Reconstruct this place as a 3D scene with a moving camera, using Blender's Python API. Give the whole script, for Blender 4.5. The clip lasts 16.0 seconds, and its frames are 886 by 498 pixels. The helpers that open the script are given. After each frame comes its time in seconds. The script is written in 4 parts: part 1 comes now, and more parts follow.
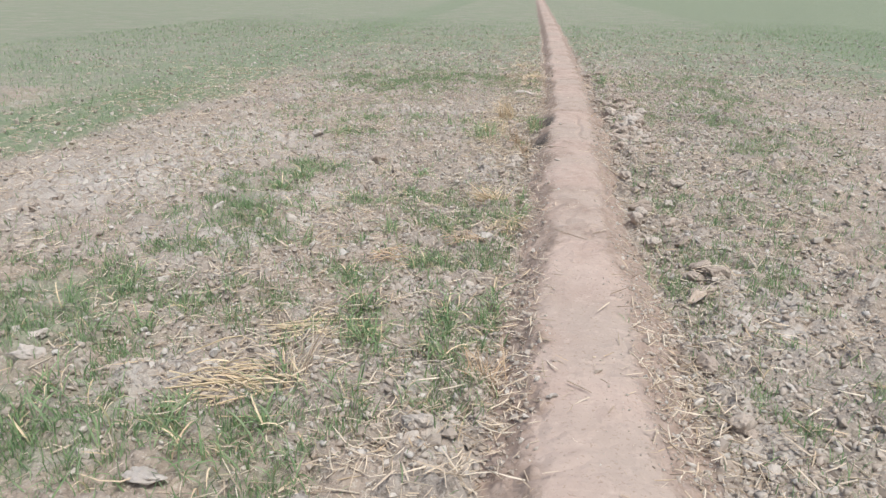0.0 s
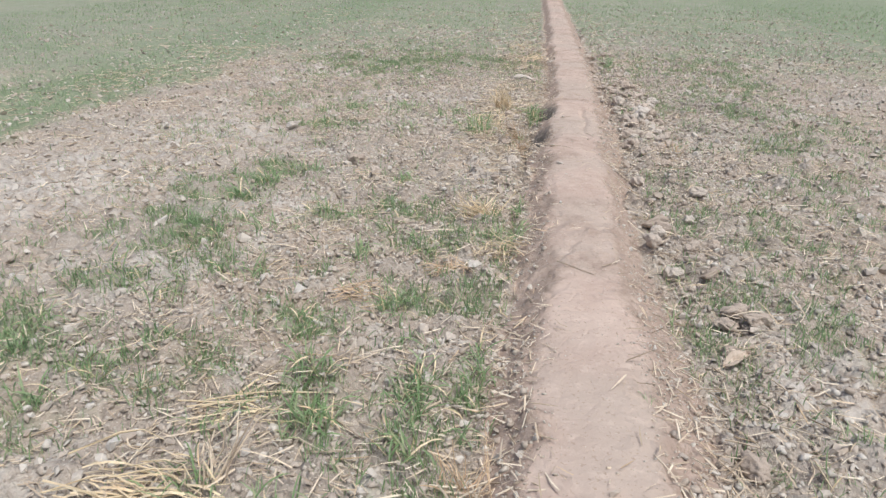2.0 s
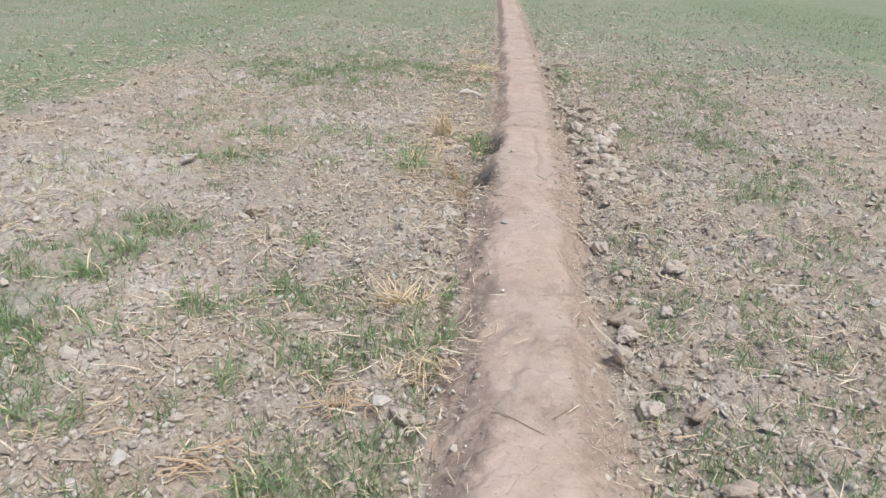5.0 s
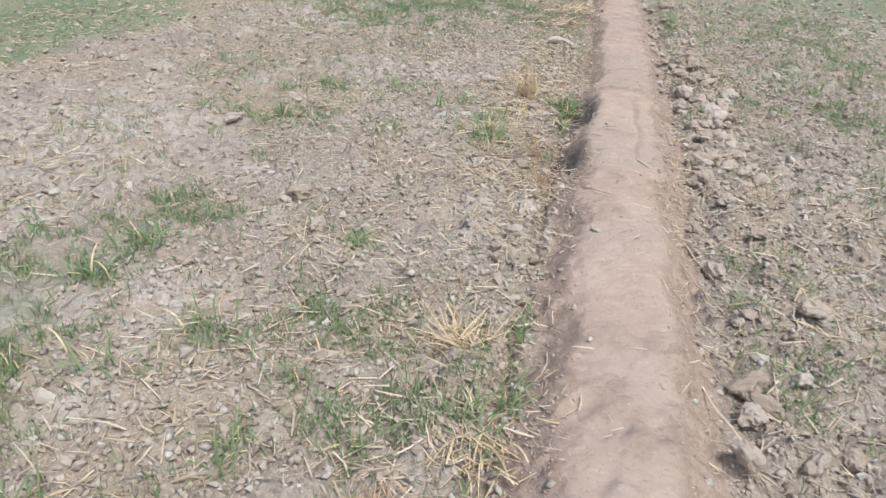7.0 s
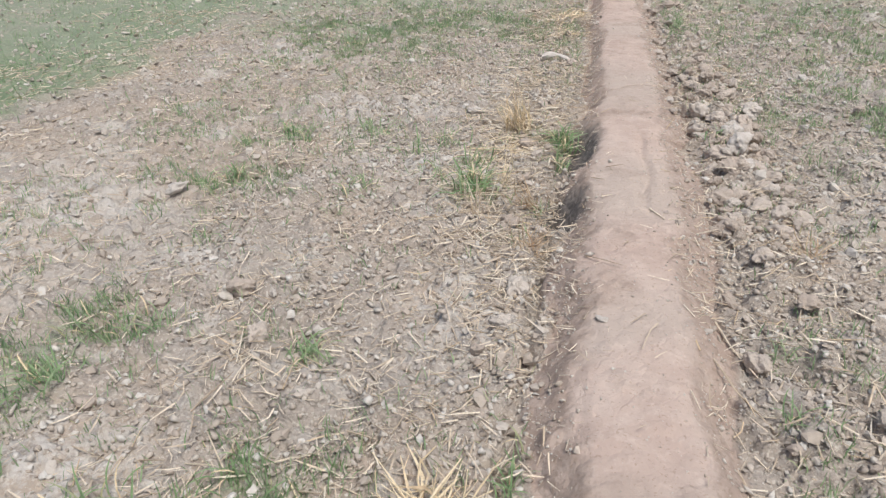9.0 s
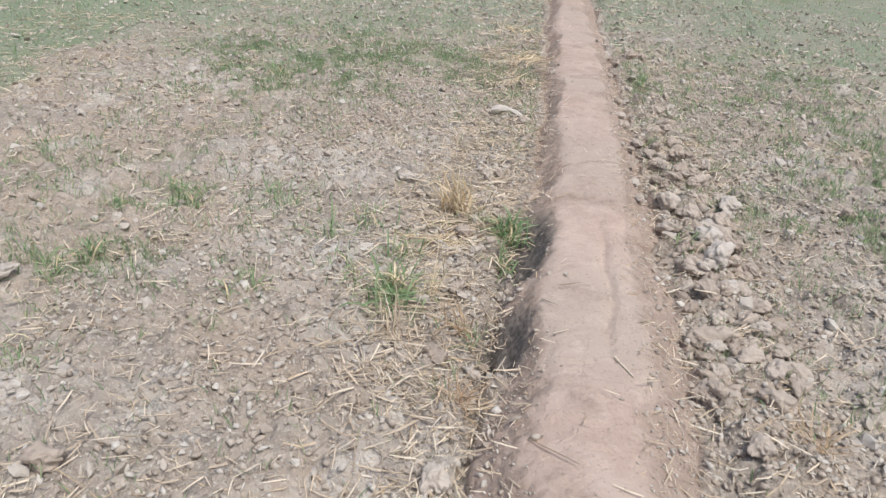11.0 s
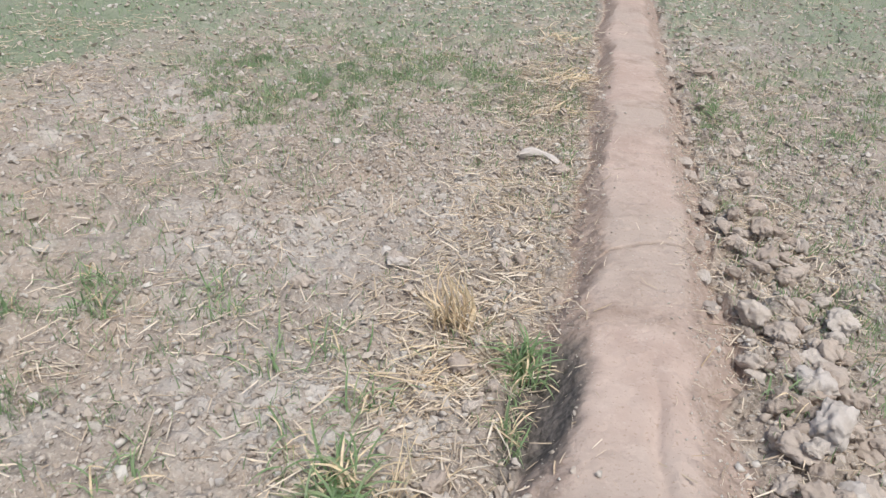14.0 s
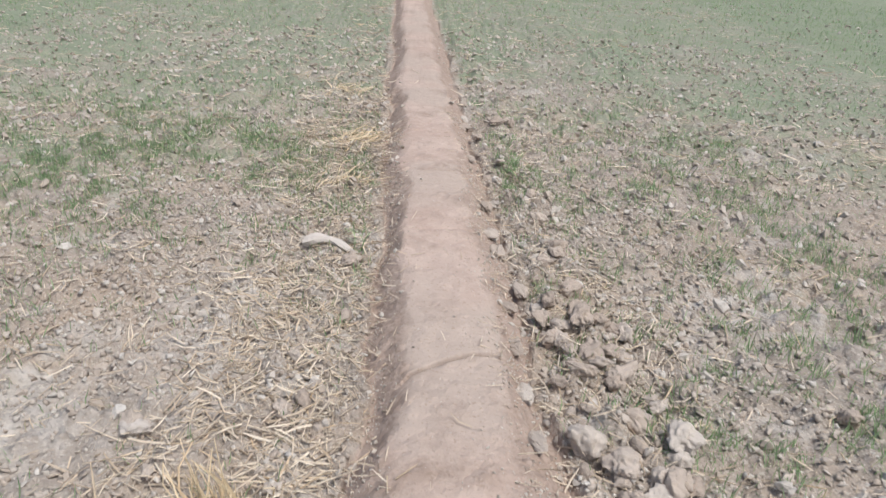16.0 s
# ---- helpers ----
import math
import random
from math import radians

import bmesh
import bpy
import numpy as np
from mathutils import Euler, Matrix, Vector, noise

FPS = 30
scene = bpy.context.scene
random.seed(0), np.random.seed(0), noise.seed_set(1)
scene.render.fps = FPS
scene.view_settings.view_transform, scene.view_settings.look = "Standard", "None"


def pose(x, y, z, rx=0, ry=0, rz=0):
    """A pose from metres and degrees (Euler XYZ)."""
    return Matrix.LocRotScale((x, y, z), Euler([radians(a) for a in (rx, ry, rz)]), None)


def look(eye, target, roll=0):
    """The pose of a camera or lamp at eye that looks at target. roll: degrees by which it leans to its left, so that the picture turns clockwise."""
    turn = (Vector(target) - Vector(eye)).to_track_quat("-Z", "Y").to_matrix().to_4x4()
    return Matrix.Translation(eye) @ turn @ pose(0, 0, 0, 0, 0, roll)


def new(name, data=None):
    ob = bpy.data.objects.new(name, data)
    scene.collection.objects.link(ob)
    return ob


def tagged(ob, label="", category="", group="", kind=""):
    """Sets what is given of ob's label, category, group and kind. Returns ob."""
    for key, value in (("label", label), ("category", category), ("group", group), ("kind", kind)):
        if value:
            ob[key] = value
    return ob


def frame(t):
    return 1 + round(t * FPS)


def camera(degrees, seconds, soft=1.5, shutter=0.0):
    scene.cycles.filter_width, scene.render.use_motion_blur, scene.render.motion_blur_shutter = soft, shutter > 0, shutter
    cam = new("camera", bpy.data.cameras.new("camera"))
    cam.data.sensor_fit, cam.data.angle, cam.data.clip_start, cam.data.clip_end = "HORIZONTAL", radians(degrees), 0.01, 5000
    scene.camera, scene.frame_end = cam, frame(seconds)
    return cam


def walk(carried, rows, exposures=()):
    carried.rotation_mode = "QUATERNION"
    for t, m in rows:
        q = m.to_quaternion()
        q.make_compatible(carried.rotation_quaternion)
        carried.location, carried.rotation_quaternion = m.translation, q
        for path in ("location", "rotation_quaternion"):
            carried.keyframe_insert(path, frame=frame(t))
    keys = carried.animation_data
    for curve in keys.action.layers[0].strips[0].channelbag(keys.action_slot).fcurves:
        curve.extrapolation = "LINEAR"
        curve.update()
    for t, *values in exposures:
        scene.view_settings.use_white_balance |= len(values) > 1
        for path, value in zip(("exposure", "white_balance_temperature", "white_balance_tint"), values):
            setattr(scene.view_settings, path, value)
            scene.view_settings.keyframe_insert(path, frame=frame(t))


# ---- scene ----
cam = camera(62.0, 16.0, soft=1.35, shutter=0.2)
PATH = [
    (0, (-0.165, -0.845, 1.3), (-0.433, 1.014, 0.614), 0.6),
    (0.5, (-0.228, -0.735, 1.281), (-0.516, 1.101, 0.543), 2.2),
    (1, (-0.204, -0.558, 1.279), (-0.741, 1.211, 0.516), -2.3),
    (1.5, (-0.144, -0.361, 1.292), (-0.615, 1.423, 0.521), -1.6),
    (2, (-0.178, -0.157, 1.309), (-0.441, 1.679, 0.561), 0.9),
    (2.5, (-0.212, -0.063, 1.311), (-0.473, 1.776, 0.57), 2.2),
    (3, (-0.188, 0.096, 1.324), (-0.609, 1.919, 0.617), 0.7),
    (3.4, (-0.14, 0.217, 1.358), (-0.575, 2.039, 0.655), -1.1),
    (3.5, (-0.143, 0.24, 1.375), (-0.444, 2.083, 0.66), -1.0),
    (4, (-0.11, 0.404, 1.397), (-0.195, 2.274, 0.691), -0.1),
    (4.2, (-0.141, 0.497, 1.387), (-0.242, 2.366, 0.682), 1.0),
    (6.3, (-0.102, 1.349, 1.418), (-0.304, 3.127, 0.524), 1.7),
    (6.5, (-0.146, 1.425, 1.434), (-0.371, 3.214, 0.569), 1.8),
    (7, (-0.208, 1.557, 1.426), (-0.532, 3.286, 0.476), 3.0),
    (7.5, (-0.197, 1.717, 1.447), (-0.747, 3.429, 0.573), -0.5),
    (8, (-0.163, 1.9, 1.434), (-0.658, 3.609, 0.522), -2.8),
    (8.2, (-0.158, 1.981, 1.418), (-0.533, 3.718, 0.501), -3.0),
    (10.3, (-0.153, 2.741, 1.456), (-0.571, 4.44, 0.486), -1.1),
    (10.5, (-0.169, 2.847, 1.457), (-0.485, 4.584, 0.515), 1.1),
    (11, (-0.229, 3.112, 1.466), (-0.459, 4.876, 0.552), 3.7),
    (11.5, (-0.262, 3.267, 1.457), (-0.716, 4.953, 0.48), 3.0),
    (12, (-0.196, 3.445, 1.48), (-0.793, 5.12, 0.565), 1.9),
    (12.5, (-0.177, 3.626, 1.46), (-0.513, 5.369, 0.538), 1.5),
    (13, (-0.222, 3.84, 1.455), (-0.389, 5.621, 0.561), 2.7),
    (13.5, (-0.246, 3.988, 1.462), (-0.466, 5.73, 0.505), 4.8),
    (14, (-0.203, 4.2, 1.479), (-0.568, 5.918, 0.522), 2.7),
    (14.5, (-0.176, 4.377, 1.469), (-0.321, 6.135, 0.526), 2.4),
    (15, (-0.219, 4.567, 1.48), (-0.255, 6.372, 0.618), 4.0),
    (15.5, (-0.205, 4.718, 1.466), (-0.039, 6.48, 0.533), 5.2),
    (16, (-0.128, 4.886, 1.483), (-0.03, 6.69, 0.627), 3.7),
]
walk(cam, [(t, look(eye, target, roll)) for t, eye, target, roll in PATH],
     [(0, -0.02, 6240, 7), (7, -0.05, 6230, 7), (16, -0.06, 6210, 8)])

# ---- light: a hazy bright sky and a weak, wide sun, high behind and to the right ----
SUN_HIGH, SUN_TURN = radians(65), radians(138)
world = bpy.data.worlds.new("world")
scene.world = world
world.use_nodes = True
sky = world.node_tree.nodes.new("ShaderNodeTexSky")
sky.sky_type, sky.sun_disc = "NISHITA", False
sky.sun_elevation, sky.sun_rotation = SUN_HIGH, SUN_TURN
sky.air_density, sky.dust_density, sky.ozone_density = 1.0, 5.0, 1.0
backdrop = world.node_tree.nodes["Background"]
backdrop.inputs["Strength"].default_value = 0.115
world.node_tree.links.new(sky.outputs[0], backdrop.inputs["Color"])

sun_way = Vector((math.cos(SUN_HIGH) * math.sin(SUN_TURN), math.cos(SUN_HIGH) * math.cos(SUN_TURN), math.sin(SUN_HIGH)))
sun = new("sun", bpy.data.lights.new("sun", "SUN"))
sun.data.energy, sun.data.angle, sun.data.color = 2.35, radians(14), (1.0, 0.95, 0.88)
sun.matrix_world = look(sun_way * 50, (0, 0, 0))


# ---- materials ----
class Nodes:
    """A material's node tree, with short calls for the nodes used here."""

    def __init__(self, name, rough=0.9):
        self.mat = bpy.data.materials.new(name)
        self.mat.use_nodes = True
        self.tree = self.mat.node_tree
        self.bsdf = self.tree.nodes["Principled BSDF"]
        self.bsdf.inputs["Roughness"].default_value = rough
        self.bsdf.inputs["Specular IOR Level"].default_value = 0.15
        self.place = self.add("ShaderNodeTexCoord").outputs["Object"]

    def add(self, kind):
        return self.tree.nodes.new(kind)

    def put(self, socket, value):
        if isinstance(value, bpy.types.NodeSocket):
            self.tree.links.new(value, socket)
        else:
            socket.default_value = value

    def noise(self, size, detail=4.0, rough=0.6):
        n = self.add("ShaderNodeTexNoise")
        self.put(n.inputs["Vector"], self.place)
        n.inputs["Scale"].default_value = 1.0 / size
        n.inputs["Detail"].default_value = detail
        n.inputs["Roughness"].default_value = rough
        return n.outputs["Fac"]

    def cells(self, size):
        n = self.add("ShaderNodeTexVoronoi")
        n.feature = "SMOOTH_F1"
        self.put(n.inputs["Vector"], self.place)
        n.inputs["Scale"].default_value = 1.0 / size
        n.inputs["Smoothness"].default_value = 0.35
        return self.math("SUBTRACT", 1.0, n.outputs["Distance"])

    def cracks(self, size, width):
        """Thin crooked lines round plates of dried soil, 1 on the line."""
        bent = self.add("ShaderNodeVectorMath")
        bent.operation = "ADD"
        stir = self.add("ShaderNodeTexNoise")
        self.put(stir.inputs["Vector"], self.place)
        stir.inputs["Scale"].default_value = 1.6 / size
        stir.inputs["Detail"].default_value = 3
        small = self.add("ShaderNodeVectorMath")
        small.operation = "SCALE"
        self.put(small.inputs[0], stir.outputs["Color"])
        small.inputs["Scale"].default_value = 0.7 * size
        self.put(bent.inputs[0], self.place)
        self.put(bent.inputs[1], small.outputs[0])
        n = self.add("ShaderNodeTexVoronoi")
        n.feature = "DISTANCE_TO_EDGE"
        self.put(n.inputs["Vector"], bent.outputs[0])
        n.inputs["Scale"].default_value = 1.0 / size
        return self.math("SUBTRACT", 1.0, self.step(n.outputs["Distance"], 0.0, width))

    def step(self, value, low, high):
        n = self.add("ShaderNodeMapRange")
        n.interpolation_type = "SMOOTHSTEP"
        self.put(n.inputs["Value"], value)
        n.inputs["From Min"].default_value, n.inputs["From Max"].default_value = low, high
        return n.outputs["Result"]

    def mix(self, fac, a, b):
        n = self.add("ShaderNodeMix")
        n.data_type = "RGBA"
        self.put(n.inputs[0], fac)
        self.put(n.inputs[6], a if isinstance(a, bpy.types.NodeSocket) else (*a, 1))
        self.put(n.inputs[7], b if isinstance(b, bpy.types.NodeSocket) else (*b, 1))
        return n.outputs[2]

    def math(self, how, a, b=0.0):
        n = self.add("ShaderNodeMath")
        n.operation = how
        self.put(n.inputs[0], a)
        self.put(n.inputs[1], b)
        return n.outputs[0]

    def attribute(self, name):
        n = self.add("ShaderNodeAttribute")
        n.attribute_name = name
        return n.outputs["Fac"]

    def island(self):
        return self.add("ShaderNodeNewGeometry").outputs["Random Per Island"]

    def single(self):
        return self.add("ShaderNodeObjectInfo").outputs["Random"]

    def ramp(self, value, *stops):
        n = self.add("ShaderNodeValToRGB")
        self.put(n.inputs[0], value)
        ramp = n.color_ramp
        while len(ramp.elements) < len(stops):
            ramp.elements.new(0.5)
        for e, (at, colour) in zip(ramp.elements, stops):
            e.position, e.color = at, (*colour, 1)
        return n.outputs[0]

    def bump(self, height, depth, strength=1.0):
        n = self.add("ShaderNodeBump")
        n.inputs["Strength"].default_value = strength
        n.inputs["Distance"].default_value = depth
        self.put(n.inputs["Height"], height)
        self.put(self.bsdf.inputs["Normal"], n.outputs[0])

    def done(self, colour):
        self.put(self.bsdf.inputs["Base Color"], colour)
        return self.mat


SOIL, SOIL_PALE, SOIL_WARM = (0.405, 0.355, 0.31), (0.55, 0.51, 0.465), (0.45, 0.375, 0.31)


def soil_colour(n):
    """Dry grey-brown soil: warm and pale patches, crumbs and specks."""
    base = n.mix(n.step(n.noise(0.9, 3), 0.42, 0.62), SOIL, SOIL_WARM)
    base = n.mix(n.step(n.noise(0.35, 5, 0.7), 0.50, 0.70), base, SOIL_PALE)
    base = n.mix(n.math("MULTIPLY", n.step(n.noise(0.03, 3), 0.52, 0.66), 0.55), base, (0.20, 0.17, 0.14))
    return n.mix(n.math("MULTIPLY", n.step(n.noise(0.014, 3), 0.54, 0.66), 0.65), base, (0.62, 0.57, 0.50))


def ground_material():
    n = Nodes("dry_soil", 0.95)
    field = soil_colour(n)
    field = n.mix(n.math("MULTIPLY", n.attribute("crust"), n.step(n.noise(0.06, 4, 0.7), 0.40, 0.62)), field, (0.61, 0.57, 0.53))
    sward = n.mix(n.noise(0.25, 4), (0.24, 0.29, 0.20), (0.33, 0.36, 0.27))
    crop = n.mix(n.noise(0.35, 4), (0.19, 0.255, 0.15), (0.26, 0.315, 0.205))
    field = n.mix(n.math("MULTIPLY", n.attribute("lush"), n.step(n.noise(0.16, 4, 0.7), 0.30, 0.55)), field, crop)
    field = n.mix(n.step(n.math("ADD", n.math("MULTIPLY", n.math("ADD", n.noise(0.09, 5, 0.75), n.noise(0.9, 4, 0.6)), 0.5), n.math("MULTIPLY", n.attribute("sward"), 0.33)), 0.60, 0.92), field, sward)
    tread = n.mix(n.step(n.noise(0.3, 4, 0.65), 0.38, 0.62), (0.56, 0.45, 0.39), (0.49, 0.38, 0.325))
    tread = n.mix(n.step(n.noise(1.1, 2), 0.45, 0.6), tread, (0.49, 0.405, 0.35))
    tread = n.mix(n.math("MULTIPLY", n.step(n.noise(0.05, 5, 0.7), 0.5, 0.72), 0.5), tread, (0.64, 0.535, 0.47))
    tread = n.mix(n.math("MULTIPLY", n.step(n.noise(0.012, 2), 0.60, 0.70), 0.45), tread, (0.30, 0.22, 0.16))
    slope = n.mix(n.step(n.noise(0.06, 5, 0.7), 0.4, 0.65), (0.385, 0.30, 0.25), (0.475, 0.38, 0.325))
    slope = n.mix(n.math("MULTIPLY", n.step(n.noise(0.016, 3), 0.52, 0.66), 0.5), slope, (0.27, 0.205, 0.16))
    colour = n.mix(n.attribute("bank"), field, slope)
    colour = n.mix(n.attribute("tread"), colour, tread)
    # mottled darker grey inside the hollows of the left bank
    pit_grey = n.mix(n.step(n.noise(0.03, 4, 0.7), 0.4, 0.65), (0.13, 0.118, 0.11), (0.25, 0.22, 0.20))
    colour = n.mix(n.attribute("pit_dark"), colour, pit_grey)
    rough = n.math("SUBTRACT", 1.0, n.math("MULTIPLY", n.math("MAXIMUM", n.attribute("tread"), n.math("MULTIPLY", n.attribute("bank"), 0.8)), 0.68))
    height = n.math("ADD", n.noise(0.025, 5, 0.7), n.math("MULTIPLY", n.noise(0.008, 2), 0.35))
    height = n.math("ADD", height, n.math("MULTIPLY", n.math("ADD", n.cells(0.045), n.math("MULTIPLY", n.cells(0.02), 0.5)), 0.8))
    plates = n.math("MULTIPLY", n.cracks(0.10, 0.05), n.math("MULTIPLY", n.attribute("tread"), n.step(n.noise(0.4, 3), 0.46, 0.62)))
    n.bump(n.math("SUBTRACT", n.math("MULTIPLY", height, rough), n.math("MULTIPLY", plates, 0.09)), 0.018, 0.8)
    return n.done(colour)


def clod_material(single):
    n = Nodes("clod_soil" if single else "crumb_soil", 0.95)
    pick = n.single() if single else n.island()
    base = n.ramp(pick, (0.0, (0.42, 0.36, 0.305)) if not single else (0.0, (0.43, 0.36, 0.305)), (0.45, (0.52, 0.455, 0.395)) if not single else (0.45, (0.49, 0.415, 0.355)), (0.8, (0.57, 0.525, 0.475)) if not single else (0.8, (0.55, 0.48, 0.42)), (1.0, (0.65, 0.615, 0.57)) if not single else (1.0, (0.59, 0.535, 0.48)))
    base = n.mix(n.math("MULTIPLY", n.step(n.noise(0.25 if single else 0.02, 4), 0.45, 0.7), 0.35), base, (0.36, 0.30, 0.25))
    if single:
        n.bump(n.math("ADD", n.noise(0.13, 5, 0.7), n.noise(0.4, 3, 0.6)), 0.008, 0.8)
    else:
        n.bump(n.noise(0.012, 5, 0.75), 0.003, 0.7)
    return n.done(base)


def pale_clod_material():
    n = Nodes("pale_crust", 0.9)
    base = n.mix(n.step(n.noise(0.3, 4), 0.4, 0.65), (0.60, 0.55, 0.505), (0.51, 0.455, 0.405))
    n.bump(n.math("ADD", n.noise(0.10, 5, 0.75), n.noise(0.3, 3, 0.6)), 0.006, 0.8)
    return n.done(base)


def straw_material(single, warm=0.0, tone=(0.83, 0.68, 0.43)):
    n = Nodes("straw", 0.7)
    pick = n.single() if single else n.island()
    base = n.ramp(pick, (0.0, (0.42, 0.34, 0.26)), (0.35, (0.60, 0.50, 0.39)), (0.8, (0.80, 0.715, 0.59)), (1.0, (0.60, 0.46 - 0.05 * warm, 0.31)))
    if warm:
        base = n.mix(0.55 * warm, base, tone)
    base = n.mix(n.math("MULTIPLY", n.step(n.noise(0.02, 3), 0.5, 0.7), 0.35), base, (0.34, 0.25, 0.16))
    return n.done(base)


def grass_material(single):
    n = Nodes("green_blade", 0.55)
    pick = n.single() if single else n.island()
    base = n.ramp(pick, (0.0, (0.27, 0.40, 0.20)), (0.5, (0.35, 0.49, 0.265)), (0.85, (0.44, 0.55, 0.34)), (1.0, (0.53, 0.50, 0.31)))
    base = n.mix(n.math("MULTIPLY", n.step(n.noise(0.03, 2), 0.5, 0.7), 0.3), base, (0.30, 0.39, 0.25))
    lit = n.add("ShaderNodeBsdfTranslucent")
    n.put(lit.inputs["Color"], base)
    both = n.add("ShaderNodeMixShader")
    both.inputs[0].default_value = 0.5
    n.put(both.inputs[1], n.bsdf.outputs[0])
    n.put(both.inputs[2], lit.outputs[0])
    n.put(n.tree.nodes["Material Output"].inputs["Surface"], both.outputs[0])
    return n.done(base)


def leaf_material():
    n = Nodes("dry_leaf", 0.75)
    return n.done(n.mix(n.step(n.noise(0.03, 4), 0.4, 0.65), (0.58, 0.49, 0.41), (0.45, 0.36, 0.29)))


GROUND = ground_material()
CLOD, CRUMB, PALE = clod_material(True), clod_material(False), pale_clod_material()
STRAW, LITTER, GOLD, RUST = straw_material(True), straw_material(False), straw_material(True, 1.0), straw_material(True, 1.0, (0.60, 0.41, 0.24))
BLADE, SWARD = grass_material(True), grass_material(False)
LEAF = leaf_material()


# ---- shapes of the land ----
def lattice(i, j, seed):
    h = (i.astype(np.int64) * 374761393 + j.astype(np.int64) * 668265263 + seed * 974634777) & 0x7FFFFFFF
    h = ((h ^ (h >> 13)) * 1274126177) & 0x7FFFFFFF
    return ((h ^ (h >> 16)) & 0xFFFF) / 65535.0


def smooth(a, b, v):
    s = np.clip((v - a) / (b - a), 0, 1)
    return s * s * (3 - 2 * s)


def waves(x, y, size, seed):
    """Value noise, 0 to 1."""
    u, v = x / size, y / size
    i, j = np.floor(u), np.floor(v)
    fu, fv = smooth(0, 1, u - i), smooth(0, 1, v - j)
    a, b = lattice(i, j, seed), lattice(i + 1, j, seed)
    c, d = lattice(i, j + 1, seed), lattice(i + 1, j + 1, seed)
    return (a * (1 - fu) + b * fu) * (1 - fv) + (c * (1 - fu) + d * fu) * fv


def rolls(x, y, size, seed, octaves=4):
    total, weight, sum_w = 0.0, 1.0, 0.0
    for n in range(octaves):
        total = total + weight * waves(x + 17.3 * n, y - 9.1 * n, size / 2**n, seed + n)
        sum_w += weight
        weight *= 0.55
    return total / sum_w


def lumps(x, y, size, seed):
    """Clods of a tilled field: a rounded, broken bump in each cell, 0 to 1."""
    u, v = x / size, y / size
    i, j = np.floor(u), np.floor(v)
    best = np.zeros_like(u)
    for di in (-1, 0, 1):
        for dj in (-1, 0, 1):
            ci, cj = i + di, j + dj
            px, py = ci + lattice(ci, cj, seed), cj + lattice(ci, cj, seed + 1)
            r = 0.35 + 0.5 * lattice(ci, cj, seed + 2)
            tall = lattice(ci, cj, seed + 3) ** 1.5
            d2 = ((u - px) ** 2 + (v - py) ** 2) / r**2
            best = np.maximum(best, tall * np.sqrt(np.clip(1 - d2, 0, 1)))
    return best


def bund_line(y):
    return np.interp(y, (-20, 8, 12, 20, 60, 900), (0, 0, -0.09, -0.3, -1.6, -28)) + 0.03 * (waves(y * 0 + 3.1, y, 1.7, 71) - 0.5)


def blob(x, y, cx, cy, rx, ry):
    return np.exp(-(((x - cx) / rx) ** 2 + ((y - cy) / ry) ** 2))


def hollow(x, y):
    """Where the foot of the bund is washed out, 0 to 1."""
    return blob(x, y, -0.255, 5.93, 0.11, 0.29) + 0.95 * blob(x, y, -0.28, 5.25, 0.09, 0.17)


